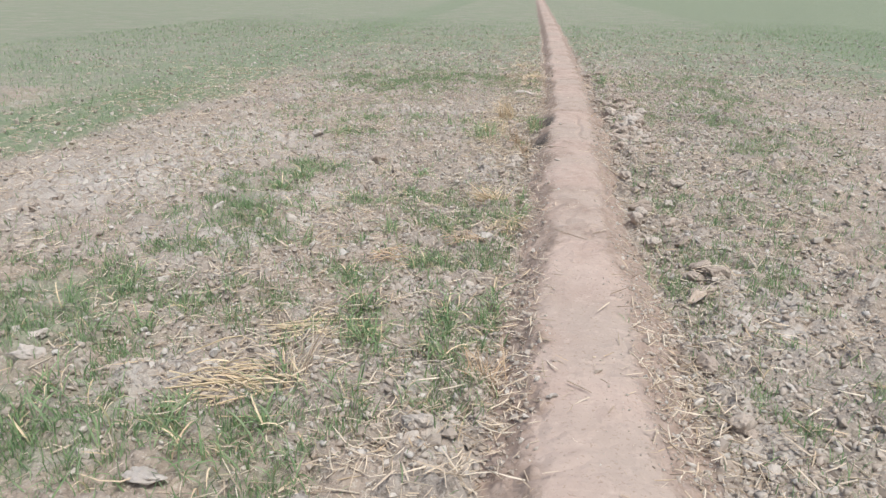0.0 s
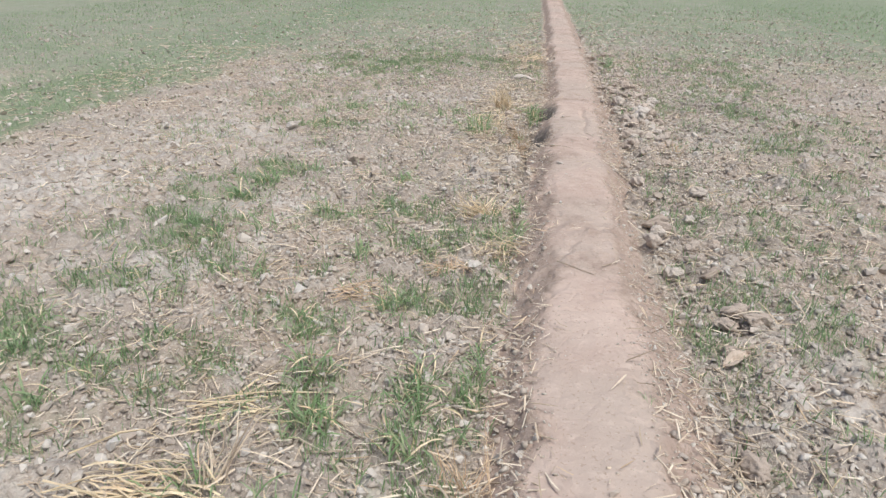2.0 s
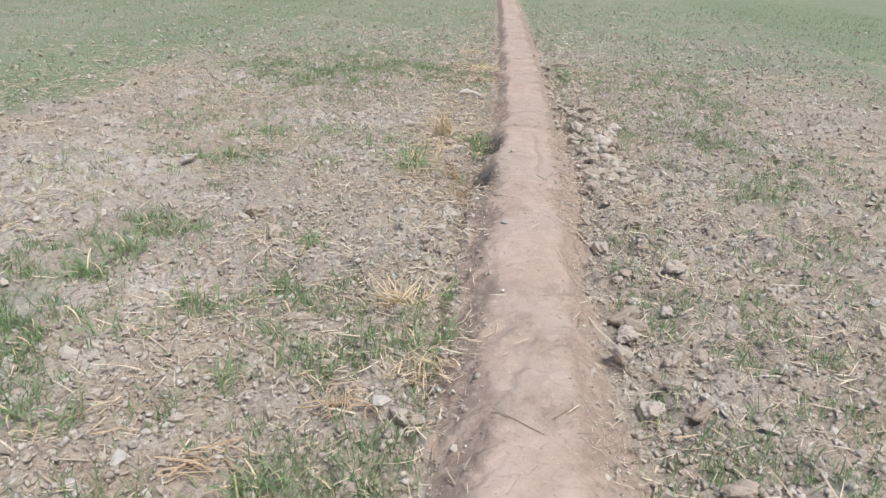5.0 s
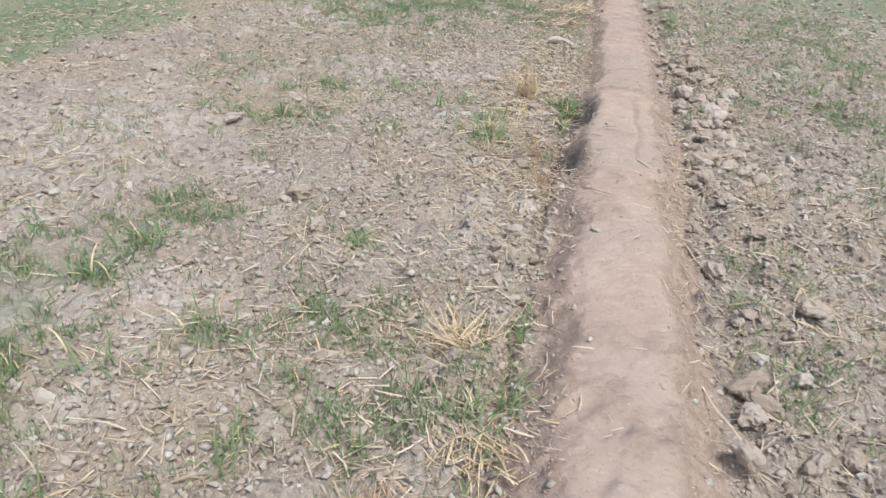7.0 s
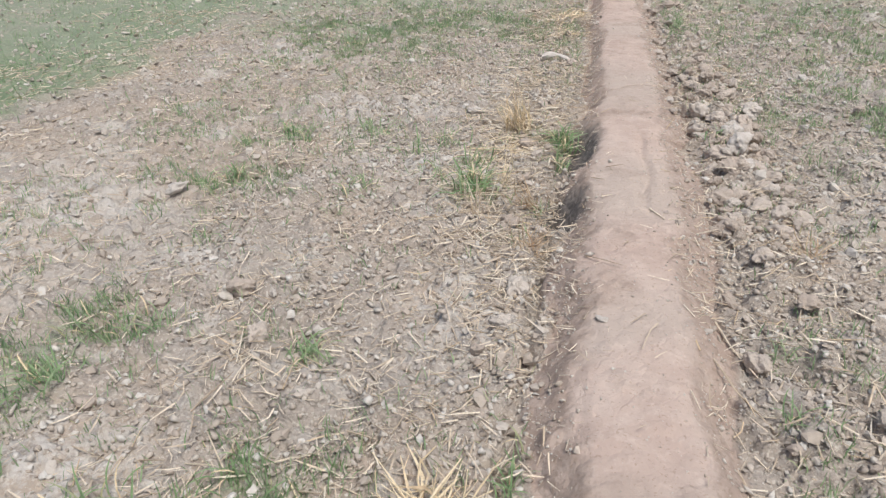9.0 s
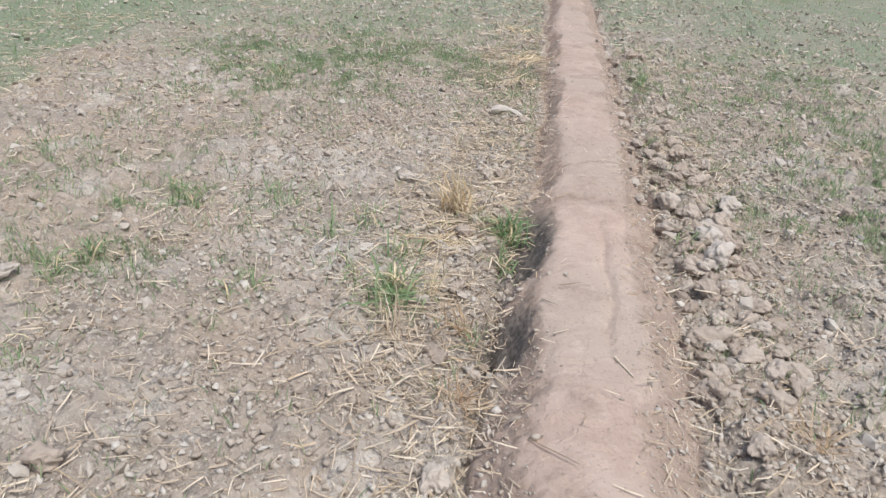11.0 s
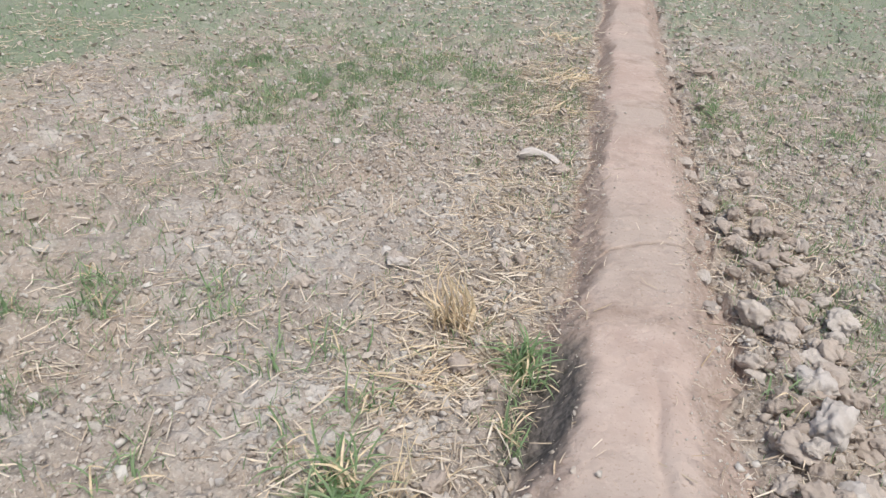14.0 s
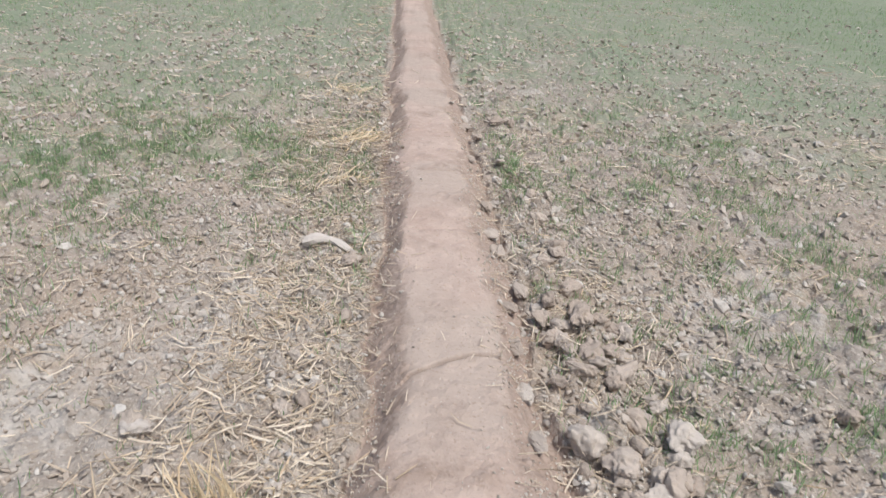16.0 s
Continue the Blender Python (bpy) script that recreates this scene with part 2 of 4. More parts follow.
def land(x, y):
    """Height, and the shares of trodden top, bank and darker hollow, at places of the plan."""
    d = x - bund_line(y)
    wob = waves(y * 0 + 5.7, y, 0.35, 31) - 0.5
    wob2 = waves(y * 0 + 8.2, y, 0.28, 37) - 0.5
    ragged = 0.022 * (rolls(x, y, 0.12, 41, 1) - 0.5) + 0.10 * (rolls(x, y, 0.36, 42, 2) - 0.5)
    tl, bl = -0.11 + 0.03 * wob + ragged, -0.30 - 0.05 * (1 - smooth(1.6, 2.5, y)) + 0.05 * wob2 + ragged
    top_right = np.interp(y, (1, 4, 5.5, 7, 9), (0.085, 0.085, 0.11, 0.14, 0.12))
    foot_right = np.interp(y, (1, 2, 2.6, 4, 5.5, 5.8, 6.06, 6.18, 6.45, 6.8, 7.2, 9), (0.37, 0.35, 0.305, 0.305, 0.39, 0.36, 0.29, 0.40, 0.385, 0.325, 0.36, 0.33))
    low = 1 - smooth(1.6, 2.5, y)
    tr, br = top_right + 0.03 * wob2 + ragged, foot_right + 0.06 * wob - 0.6 * ragged
    left, right = smooth(bl, tl, d), 1 - smooth(tr, br, d)
    mass = np.minimum(left, right)
    h = (0.125 - 0.012 * low) * np.minimum(left**0.8, right**0.66) + 0.008 * mass * np.clip(1 - (d / 0.2) ** 2, 0, 1)
    tread = smooth(0.70, 0.96, mass + 0.72 * (rolls(x, y, 0.22, 45, 4) - 0.55))
    bank = smooth(0.0, 0.08, mass)
    off = 1 - bank
    dug = np.exp(-((d - 0.5) / 0.2) ** 2) * (0.5 + rolls(x, y, 0.5, 53, 2)) * (0.15 + 0.85 * smooth(2.6, 4.2, y))
    near = np.exp(-((d + 0.42) / 0.16) ** 2)
    field = 0.05 * (rolls(x, y, 0.9, 11, 2) - 0.5) + 0.030 * (rolls(x, y, 0.16, 13, 4) - 0.5)
    field = field + 0.046 * lumps(x, y, 0.12, 17) + 0.032 * lumps(x, y, 0.065, 23) + 0.013 * lumps(x, y, 0.04, 29)
    field = field + dug * (0.015 + 0.055 * lumps(x, y, 0.13, 43)) + near * 0.028 * lumps(x, y, 0.10, 47)
    gully = 0.022 * (waves(y * 0 + 1.3, y, 0.25, 57) - 0.5)
    field = field - 0.075 * np.exp(-((d + 0.34 + gully) / 0.026) ** 2) * smooth(2.4, 3.4, y) * (1 - 0.85 * smooth(5.2, 6.2, y)) * (0.3 + rolls(x, y, 0.3, 59, 2))
    h = h + off * field * (1 - 0.85 * np.maximum(smooth(4.2, 9, np.abs(x)), smooth(14, 20, y)))
    h = h + (1 - tread) * bank * (1 + 0.5 * low) * (0.014 * lumps(x, y, 0.05, 61) + 0.009 * lumps(x, y, 0.03, 62) + 0.024 * (rolls(x, y, 0.16, 63, 4) - 0.5))
    h = h + tread * (0.017 * (rolls(x, y, 0.24, 67, 4) - 0.5) + 0.005 * lumps(x, y, 0.05, 69))
    # a broken plate of trodden soil and a step on the top
    h = h + 0.016 * smooth(0.5, 1.0, 1.5 * blob(x, y, 0.02, 2.82, 0.075, 0.11) + 1.3 * (rolls(x, y, 0.07, 87, 3) - 0.5)) * tread
    h = h - 0.018 * smooth(3.02, 3.10, y) * (1 - smooth(3.15, 3.9, y)) * tread
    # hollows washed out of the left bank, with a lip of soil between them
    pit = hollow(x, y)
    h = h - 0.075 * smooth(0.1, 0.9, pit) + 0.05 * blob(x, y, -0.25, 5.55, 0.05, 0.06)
    # share of the darker grey, following the hollows with a ragged edge
    pit_dark = smooth(0.10, 0.60, pit + 0.5 * (rolls(x, y, 0.06, 73, 3) - 0.5))
    tread, bank = tread * (1 - pit_dark), bank * (1 - 0.4 * pit_dark)
    # a shallow rut along the top and cracks across it
    h = h - 0.017 * (0.5 + rolls(x, y, 0.12, 81, 2)) * np.exp(-((x - 0.078 - 0.03 * (waves(y, y * 0, 0.16, 79) - 0.5)) / 0.018) ** 2) * smooth(5.0, 5.3, y) * (1 - smooth(5.8, 6.2, y))
    for at, lean, bow, deep in ((6.885, 0.55, -1.2, 0.08), (7.95, 0.1, 0.4, 0.014), (8.75, -0.05, 0.5, 0.013), (9.5, 0.1, 0.3, 0.013), (5.05, 0.3, 0.8, 0.007)):
        line = at + lean * d + bow * d * d + 0.02 * (rolls(x, y * 0 + at, 0.05, 83, 2) - 0.5)
        h = h - deep * np.exp(-((y - line) / (0.0062 if deep > 0.03 else 0.008)) ** 2) * smooth(0.6, 0.9, mass)
    return h, tread, bank, pit_dark


# green growth: patches that stand out, as centre and half-widths
PATCHES = (
    (-1.87, 3.02, 0.17, 0.2), (-1.93, 3.5, 0.2, 0.3), (-1.9, 4.0, 0.15, 0.3),
    (-2.13, 1.43, 0.2, 0.16), (-2.1, 1.68, 0.22, 0.16), (-1.95, 1.88, 0.16, 0.12),
    (-1.55, 0.9, 0.2, 0.14), (-1.3, 0.94, 0.2, 0.12), (-1.05, 2.16, 0.14, 0.12),
    (-0.98, 3.52, 0.15, 0.12), (-1.3, 3.28, 0.14, 0.1), (-0.71, 3.08, 0.16, 0.12),
    (-0.62, 2.38, 0.2, 0.1), (-4.2, 5.7, 0.7, 0.5), (-4.6, 9.3, 1.2, 1.3),
    (-1.9, 6.1, 0.4, 0.25), (-2.1, 5.35, 0.25, 0.2), (-2.2, 8.8, 0.5, 0.7),
    (-1.25, 9.8, 0.4, 0.7), (1.1, 6.7, 0.4, 0.25), (1.5, 5.4, 0.3, 0.3),
)


def lush(x, y):
    """Strips where the crop stands thick: along the far edge of the left plot, and the plot beyond the right one."""
    d = x - bund_line(y)
    edge = 0.9 * (rolls(x, y, 0.9, 109, 3) - 0.5)
    strip = smooth(3.95, 4.35, edge - d) * (1 - smooth(5.2, 6.2, edge - d)) * smooth(3.2, 4.6, y)
    return np.clip(strip + smooth(4.9, 5.4, d + edge), 0, 1)


def growth(x, y):
    """How thick the young green stands, 0 to about 1."""
    d = x - bund_line(y)
    g = 0.22 * smooth(0.5, 0.72, rolls(x, y, 0.7, 101, 3)) + 0.05
    veil = smooth(0.40, 0.62, rolls(x, y, 0.45, 103, 3))
    g = g + (0.5 + 0.3 * (1 - smooth(1.8, 3.0, y))) * 1.15 * veil * (1 - smooth(3.2, 4.4, y + 0.5 * np.minimum(x + 1.0, 0))) * smooth(-3.0, -2.0, x)
    g = g + 0.16 * veil * smooth(4.0, 5.0, y)
    for cx, cy, rx, ry in PATCHES:
        g = g + (1.25 if cy < 5 else 0.4) * blob(x, y, cx, cy, 1.2 * rx, 1.2 * ry)
    far = smooth(6.8, 10.0, y) * (0.35 + 0.65 * smooth(0.35, 0.65, rolls(x, y, 1.0, 107, 4)))
    edge = 0.6 * (rolls(x, y, 0.8, 109, 3) - 0.5)
    wide = 1.1 * lush(x, y) + 0.6 * smooth(5.2, 6.0, edge - x) * smooth(0.40, 0.58, rolls(x, y, 1.6, 110, 3))
    right = smooth(0.9, 1.6, d) * smooth(0.3, 0.75, rolls(x, y, 0.5, 113, 4)) * (0.2 + 0.22 * smooth(4.0, 6.0, y))
    g = g + 0.95 * far * (1 - 0.35 * smooth(0, 1, x)) + 1.0 * wide + right + 0.16 * smooth(11, 18, y)
    bare = blob(x, y, -0.8, 4.9, 0.7, 0.7) + blob(x, y, -3.1, 3.4, 0.7, 0.6) + blob(x, y, -1.0, 6.8, 0.7, 0.5)
    g = g * (1 - 0.75 * np.clip(bare, 0, 1))
    return np.clip(g, 0, 1.5) * (1 - smooth(-0.36, -0.28, d) * (1 - smooth(0.32, 0.42, d)))


def crust(x, y):
    """Pale dried silt on the soil."""
    c = 0.0
    for cx, cy, rx, ry in ((-0.76, 5.16, 0.2, 0.12), (-1.0, 5.75, 0.45, 0.3), (-0.75, 7.3, 0.3, 0.5), (-0.6, 4.4, 0.25, 0.35), (-1.69, 4.67, 0.22, 0.15), (-1.5, 3.45, 0.35, 0.25), (-2.8, 7.95, 0.5, 0.4), (-0.64, 5.78, 0.16, 0.12), (-1.5, 6.6, 0.5, 0.3),
                           (-3.0, 3.7, 0.8, 0.9), (-2.7, 5.0, 0.6, 0.6), (-0.42, 6.9, 0.1, 0.15), (1.3, 7.5, 0.4, 0.3), (0.75, 2.0, 0.2, 0.3), (-1.8, 2.6, 0.3, 0.2), (1.2, 5.4, 0.4, 0.3)):
        c = c + blob(x, y, cx, cy, rx, ry)
    return np.clip(c, 0, 1)


def straw_share(x, y):
    """How thick the straw lies, 0 to about 1."""
    d = x - bund_line(y)
    s = 0.13 + 0.32 * smooth(0.5, 0.7, rolls(x, y, 0.6, 127, 3))
    s = s + 0.75 * np.exp(-((d + 0.52) / 0.21) ** 2) * (0.35 + 1.9 * smooth(3.8, 5, y)) * (0.15 + 1.3 * smooth(0.35, 0.65, rolls(x, y, 0.3, 131, 3)))
    s = s + 0.25 * np.exp(-((d - 0.55) / 0.25) ** 2) + 0.4 * blob(x, y, -1.0, 1.4, 0.6, 0.5) + 1.2 * blob(x, y, -0.28, 1.25, 0.12, 0.45) + 1.2 * blob(x, y, 0.3, 1.3, 0.12, 0.5)
    on_top = smooth(-0.20, -0.12, d) * (1 - smooth(0.14, 0.24, d))
    on_bank = smooth(-0.30, -0.24, d) * (1 - smooth(0.26, 0.36, d))
    return np.clip(s, 0, 1.6) * (1 - (0.72 - 0.35 * (1 - smooth(1.6, 2.3, y))) * on_bank) * (1 - 0.85 * on_top)


def sheet(name, verts, faces, material, smooth_shade=False):
    """A mesh from arrays of places and of faces that all have the same number of corners."""
    me = bpy.data.meshes.new(name)
    verts, faces = np.asarray(verts, np.float32), np.asarray(faces, np.int32)
    corners = faces.shape[1]
    me.vertices.add(len(verts))
    me.vertices.foreach_set("co", verts.ravel())
    me.loops.add(faces.size)
    me.loops.foreach_set("vertex_index", faces.ravel())
    me.polygons.add(len(faces))
    me.polygons.foreach_set("loop_start", np.arange(0, faces.size, corners, dtype=np.int32))
    me.polygons.foreach_set("use_smooth", np.full(len(faces), smooth_shade))
    me.update(calc_edges=True)
    me.materials.append(material)
    return me


def spread(fine_low, fine_high, step, out_low, out_high, grow):
    """Places along an axis: even in the middle, wider and wider outwards."""
    line = list(np.arange(fine_low, fine_high + step / 2, step))
    for sign, end in ((1, out_high), (-1, out_low)):
        at, gap = (line[-1] if sign > 0 else line[0]), step
        more = []
        while (at - end) * sign < 0:
            gap *= grow
            at += sign * gap
            more.append(at)
        line = line + more if sign > 0 else more[::-1] + line
    return np.array(line)


def build_ground():
    xs = np.concatenate((spread(-2.7, -0.46, 0.018, -1500, -0.46, 1.035), np.arange(-0.445, 0.46, 0.0115), spread(0.47, 1.8, 0.018, 0.47, 1500, 1.07)))
    xs = np.unique(np.round(xs, 4))
    ys = np.unique(np.round(np.concatenate((spread(0.7, 10.0, 0.0132, -60, 1500, 1.06), np.arange(6.74, 7.0, 0.0026))), 3))
    gx, gy = np.meshgrid(xs, ys)
    h, tread, bank, pit_dark = land(gx, gy)
    far = smooth(20, 80, np.hypot(gx, gy))
    h = h * (1 - 0.6 * far)
    cols, rows = len(xs), len(ys)
    corner = (np.arange(rows - 1)[:, None] * cols + np.arange(cols - 1)).ravel()
    faces = np.stack((corner, corner + 1, corner + cols + 1, corner + cols), 1)
    me = sheet("ground", np.stack((gx, gy, h), -1).reshape(-1, 3), faces, GROUND, True)
    for name, values in (("tread", tread), ("bank", bank), ("pit_dark", pit_dark), ("crust", crust(gx, gy)), ("lush", lush(gx, gy)), ("sward", np.clip(growth(gx, gy) * (0.45 + 0.55 * smooth(8, 14, np.hypot(gx, gy))) + 0.65 * smooth(7.5, 15, np.hypot(gx, gy)), 0, 1))):
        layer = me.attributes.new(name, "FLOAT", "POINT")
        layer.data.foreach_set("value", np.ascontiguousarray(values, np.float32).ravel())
    return tagged(new("ground", me), "dry tilled field with a trodden earth bund as footpath", "ground", kind="structure")


ground = build_ground()


def rest(x, y):
    """The height of the land at one place."""
    return float(land(np.array([float(x)]), np.array([float(y)]))[0][0])


def bed(x, y, half=0.42, cells=43):
    """The height at a place, and a quick look-up of the land round it, above that height."""
    line = np.linspace(-half, half, cells)
    gx, gy = np.meshgrid(x + line, y + line)
    table = land(gx, gy)[0]
    z0 = rest(x, y)

    def lay(px, py):
        i, j = (int(round((min(max(v, -half), half) + half) / (2 * half) * (cells - 1))) for v in (px, py))
        return float(table[j, i]) - z0

    return z0, lay


def scatter(count, box, share, seed):
    """Random places in a box of the plan, thick where share(x, y) is high."""
    rng = np.random.default_rng(seed)
    x0, x1, y0, y1 = box
    x, y = rng.uniform(x0, x1, count * 9), rng.uniform(y0, y1, count * 9)
    keep = rng.uniform(0, 1, count * 9) < share(x, y)
    return x[keep][:count], y[keep][:count], rng


# ---- loose soil ----
def clod_shape(seed, level, flat=0.62, sharp=0.5):
    """A broken angular lump of dry soil, about 1 across: the hull of a few random points, then roughened level times."""
    rng = random.Random(seed)
    bm = bmesh.new()
    long = rng.uniform(0.65, 1.0)
    for _ in range((9, 14, 19, 24)[level]):
        way = Vector((rng.gauss(0, 1), rng.gauss(0, 1), rng.gauss(0, 1))).normalized() * rng.uniform(0.40, 0.60)
        bm.verts.new((way.x, way.y * long, way.z * flat))
    made = bmesh.ops.convex_hull(bm, input=bm.verts[:])
    bmesh.ops.delete(bm, geom=list({v for v in made["geom_interior"] + made["geom_unused"] if isinstance(v, bmesh.types.BMVert)}), context="VERTS")
    shift = Vector((seed * 7.3, seed * 3.7, 0))
    for n in range(level):
        bmesh.ops.subdivide_edges(bm, edges=bm.edges[:], cuts=1, use_grid_fill=True)
        if level > 1:
            bmesh.ops.smooth_vert(bm, verts=bm.verts[:], factor=0.3, use_axis_x=True, use_axis_y=True, use_axis_z=True)
        for v in bm.verts:
            p = v.co * (3.2 * 2**n) + shift
            v.co += v.co.normalized() * sharp * (0.36 if level > 1 else 0.2) / 1.7**n * (noise.noise(p) - 0.05)
    bmesh.ops.recalc_face_normals(bm, faces=bm.faces[:])
    return bm


def arrays(bm):
    bm.verts.ensure_lookup_table()
    bmesh.ops.triangulate(bm, faces=bm.faces[:])
    v = np.array([tuple(p.co) for p in bm.verts])
    f = np.array([[p.index for p in q.verts] for q in bm.faces])
    bm.free()
    return v, f


def many(shapes, places):
    """Joins copies of shapes at 3 x 3 turns and shifts: places = (which, turns, shifts)."""
    which, turns, shifts = places
    verts, faces, base = [], [], 0
    for n, (v, f) in enumerate(shapes):
        pick = np.nonzero(which == n)[0]
        moved = np.einsum("kij,vj->kvi", turns[pick], v) + shifts[pick][:, None]
        verts.append(moved.reshape(-1, 3))
        faces.append((f[None] + base + np.arange(len(pick))[:, None, None] * len(v)).reshape(-1, f.shape[1]))
        base += len(pick) * len(v)
    return np.concatenate(verts), np.concatenate(faces)


def spins(rng, count, tilt):
    """Random turns about the upright, tipped by up to about tilt."""
    a, b, c = rng.uniform(0, 2 * np.pi, count), rng.normal(0, tilt, count), rng.normal(0, tilt, count)
    one, zero = np.ones(count), np.zeros(count)
    rz = np.stack((np.cos(a), -np.sin(a), zero, np.sin(a), np.cos(a), zero, zero, zero, one), -1).reshape(-1, 3, 3)
    rx = np.stack((one, zero, zero, zero, np.cos(b), -np.sin(b), zero, np.sin(b), np.cos(b)), -1).reshape(-1, 3, 3)
    ry = np.stack((np.cos(c), zero, np.sin(c), zero, one, zero, -np.sin(c), zero, np.cos(c)), -1).reshape(-1, 3, 3)
    return rz @ rx @ ry


def crumb_share(x, y):
    d = x - bund_line(y)
    s = 0.5 + 0.4 * smooth(0.45, 0.65, rolls(x, y, 0.5, 151, 3)) + 0.6 * np.exp(-((d - 0.5) / 0.2) ** 2) + 0.3 * np.exp(-((d + 0.4) / 0.12) ** 2)
    on_top = smooth(-0.21, -0.13, d) * (1 - smooth(0.15, 0.25, d))
    on_bank = smooth(-0.30, -0.24, d) * (1 - smooth(0.28, 0.37, d))
    return np.clip(s, 0, 1) * (1 - (0.86 - 0.4 * (1 - smooth(1.7, 2.4, y))) * on_bank) * (1 - 0.97 * on_top) * (1 - 0.95 * np.clip(1.6 * hollow(x, y), 0, 1))


def bank_share(x, y):
    """The sides of the bund and the strips along its foot."""
    d = x - bund_line(y)
    side = np.exp(-((d + 0.24) / 0.07) ** 2) + np.exp(-((d - 0.26) / 0.09) ** 2)
    return np.clip(side * (0.25 + 1.1 * smooth(0.4, 0.65, rolls(x, y, 0.22, 157, 3))), 0, 1) * (1 - np.clip(1.6 * hollow(x, y), 0, 1))


def outer_share(x, y):
    """Crumbs of the field away from the footpath."""
    return crumb_share(x, y) * np.clip(1 - smooth(-2.4, -1.7, x) * (1 - smooth(1.1, 1.6, x)) * (1 - smooth(8, 9.5, y)), 0, 1) * (1 - 0.6 * lush(x, y))


def loose(name, label, count, box, level, low, high, seed, share=crumb_share, worn=False):
    x, y, rng = scatter(count, box, share, seed)
    shapes = [arrays(clod_shape(seed * 10 + n, level)) for n in range(6)]
    size = low * (high / low) ** (rng.uniform(0, 1, len(x)) ** 1.7)
    turns = spins(rng, len(x), 0.5) * size[:, None, None] * rng.uniform(0.8, 1.2, (len(x), 1, 3))
    z = land(x, y)[0] + size * 0.13
    v, f = many(shapes, (rng.integers(0, 6, len(x)), turns, np.stack((x, y, z), -1)))
    return tagged(new(name, sheet(name, v, f, CRUMB, worn)), label, "soil", kind="stuff")


loose("soil_crumbs", "small angular crumbs of dry grey-brown soil", 24000, (-1.9, 1.3, 0.8, 9.0), 0, 0.009, 0.038, 3)
loose("worn_crumbs", "rounded weathered crumbs of dry soil", 23000, (-1.9, 1.3, 0.8, 9.0), 0, 0.012, 0.045, 8, worn=True)
loose("field_crumbs", "angular crumbs of dry soil over the wider field", 20000, (-5.6, 4.4, 1.0, 14), 0, 0.022, 0.062, 7, outer_share)
loose("soil_lumps", "broken lumps of dry tilled soil strewn over the field", 2600, (-3.2, 2.4, 0.6, 11), 1, 0.03, 0.07, 4, lambda x, y: crumb_share(x, y) * smooth(0.27, 0.36, np.abs(x - bund_line(y) - 0.03)))
loose("far_lumps", "lumps of dry soil strewn over the distant field", 3600, (-9, 7, 8, 21), 0, 0.03, 0.07, 5)
loose("bank_crumbs", "fine brown crumbs of soil on the sides of the bund", 9000, (-0.42, 0.46, 0.8, 10), 0, 0.005, 0.016, 9, bank_share, True)
loose("grit", "fine pale grit on the trodden footpath", 1500, (-0.26, 0.26, 0.8, 10), 0, 0.004, 0.009, 6, lambda x, y: 0.9 * (1 - np.clip(1.6 * hollow(x, y), 0, 1)))

CLODS = []
for n in range(9):
    shape = clod_shape(40 + n, 3, 0.66, 0.5)
    v, f = arrays(shape)
    CLODS.append(sheet("clod", v, f, CLOD, True))
LUMPS = [sheet("clod", *arrays(clod_shape(60 + n, 2, 0.66, 0.5)), CLOD, True) for n in range(9)]


def earth_clod(x, y, size, seed, label="rough dry earth clod lying on the tilled soil", sink=0.22, material=None, stretch=(1, 1, 1), turn=None):
    rng = random.Random(seed)
    me = (CLODS if size > 0.08 else LUMPS)[rng.randrange(9)]
    if material:
        me = me.copy()
        me.materials[0] = material
    ob = new("earth_clod", me)
    ob.matrix_basis = pose(x, y, rest(x, y) + size * stretch[2] * sink, rng.uniform(-14, 14), rng.uniform(-14, 14), rng.uniform(0, 360) if turn is None else turn)
    ob.scale = [size * s * rng.uniform(0.85, 1.15) for s in stretch]
    return tagged(ob, label, "clod", "clods beside the footpath")


# clods that stand out, as place and size
BIG = (
    (0.32, 4.53, 0.085), (0.56, 4.51, 0.10), (0.67, 3.95, 0.11), (0.43, 5.20, 0.10), (0.40, 6.56, 0.15), (0.54, 7.5, 0.13),
    (0.55, 7.9, 0.10), (0.42, 6.62, 0.09), (0.60, 6.70, 0.14), (1.32, 6.76, 0.10), (0.39, 3.50, 0.13), (0.42, 3.39, 0.11),
    (0.52, 3.18, 0.10), (0.32, 3.13, 0.12), (0.53, 6.17, 0.12), (0.47, 5.72, 0.13), (0.50, 6.35, 0.12), (0.57, 7.94, 0.12),
    (-1.22, 4.11, 0.10), (-1.61, 3.74, 0.08), (-1.18, 6.33, 0.09), (-1.41, 4.41, 0.15), (-0.92, 6.66, 0.10), (-0.40, 4.55, 0.10), (-0.42, 4.3, 0.09),
    (0.47, 6.92, 0.10), (0.52, 7.2, 0.12), (0.66, 6.45, 0.11),
)
for n, (x, y, size) in enumerate(BIG):
    earth_clod(x, y, size, 300 + n, "large rough earth clod turned up beside the footpath")
rng = random.Random(9)
for n in range(180):
    y = rng.uniform(1.0, 10.5) if n % 3 else rng.uniform(4.8, 8.0)
    right = rng.random() < 0.7
    x = float(bund_line(np.array(y))) + (rng.gauss(0.47, 0.10) if right else rng.gauss(-0.43, 0.07))
    if right and x < 0.36 or not right and x > -0.33:
        continue
    earth_clod(x, y, 0.04 + 0.075 * rng.random() ** 1.8, 500 + n)
for n in range(105):
    x, y = rng.uniform(0.38, 0.72), rng.uniform(5.0, 6.5) if n < 75 else rng.uniform(6.5, 7.4)
    earth_clod(x, y, rng.uniform(0.055, 0.13), 800 + n, "broken earth clod in a heap of turned soil", 0.2)
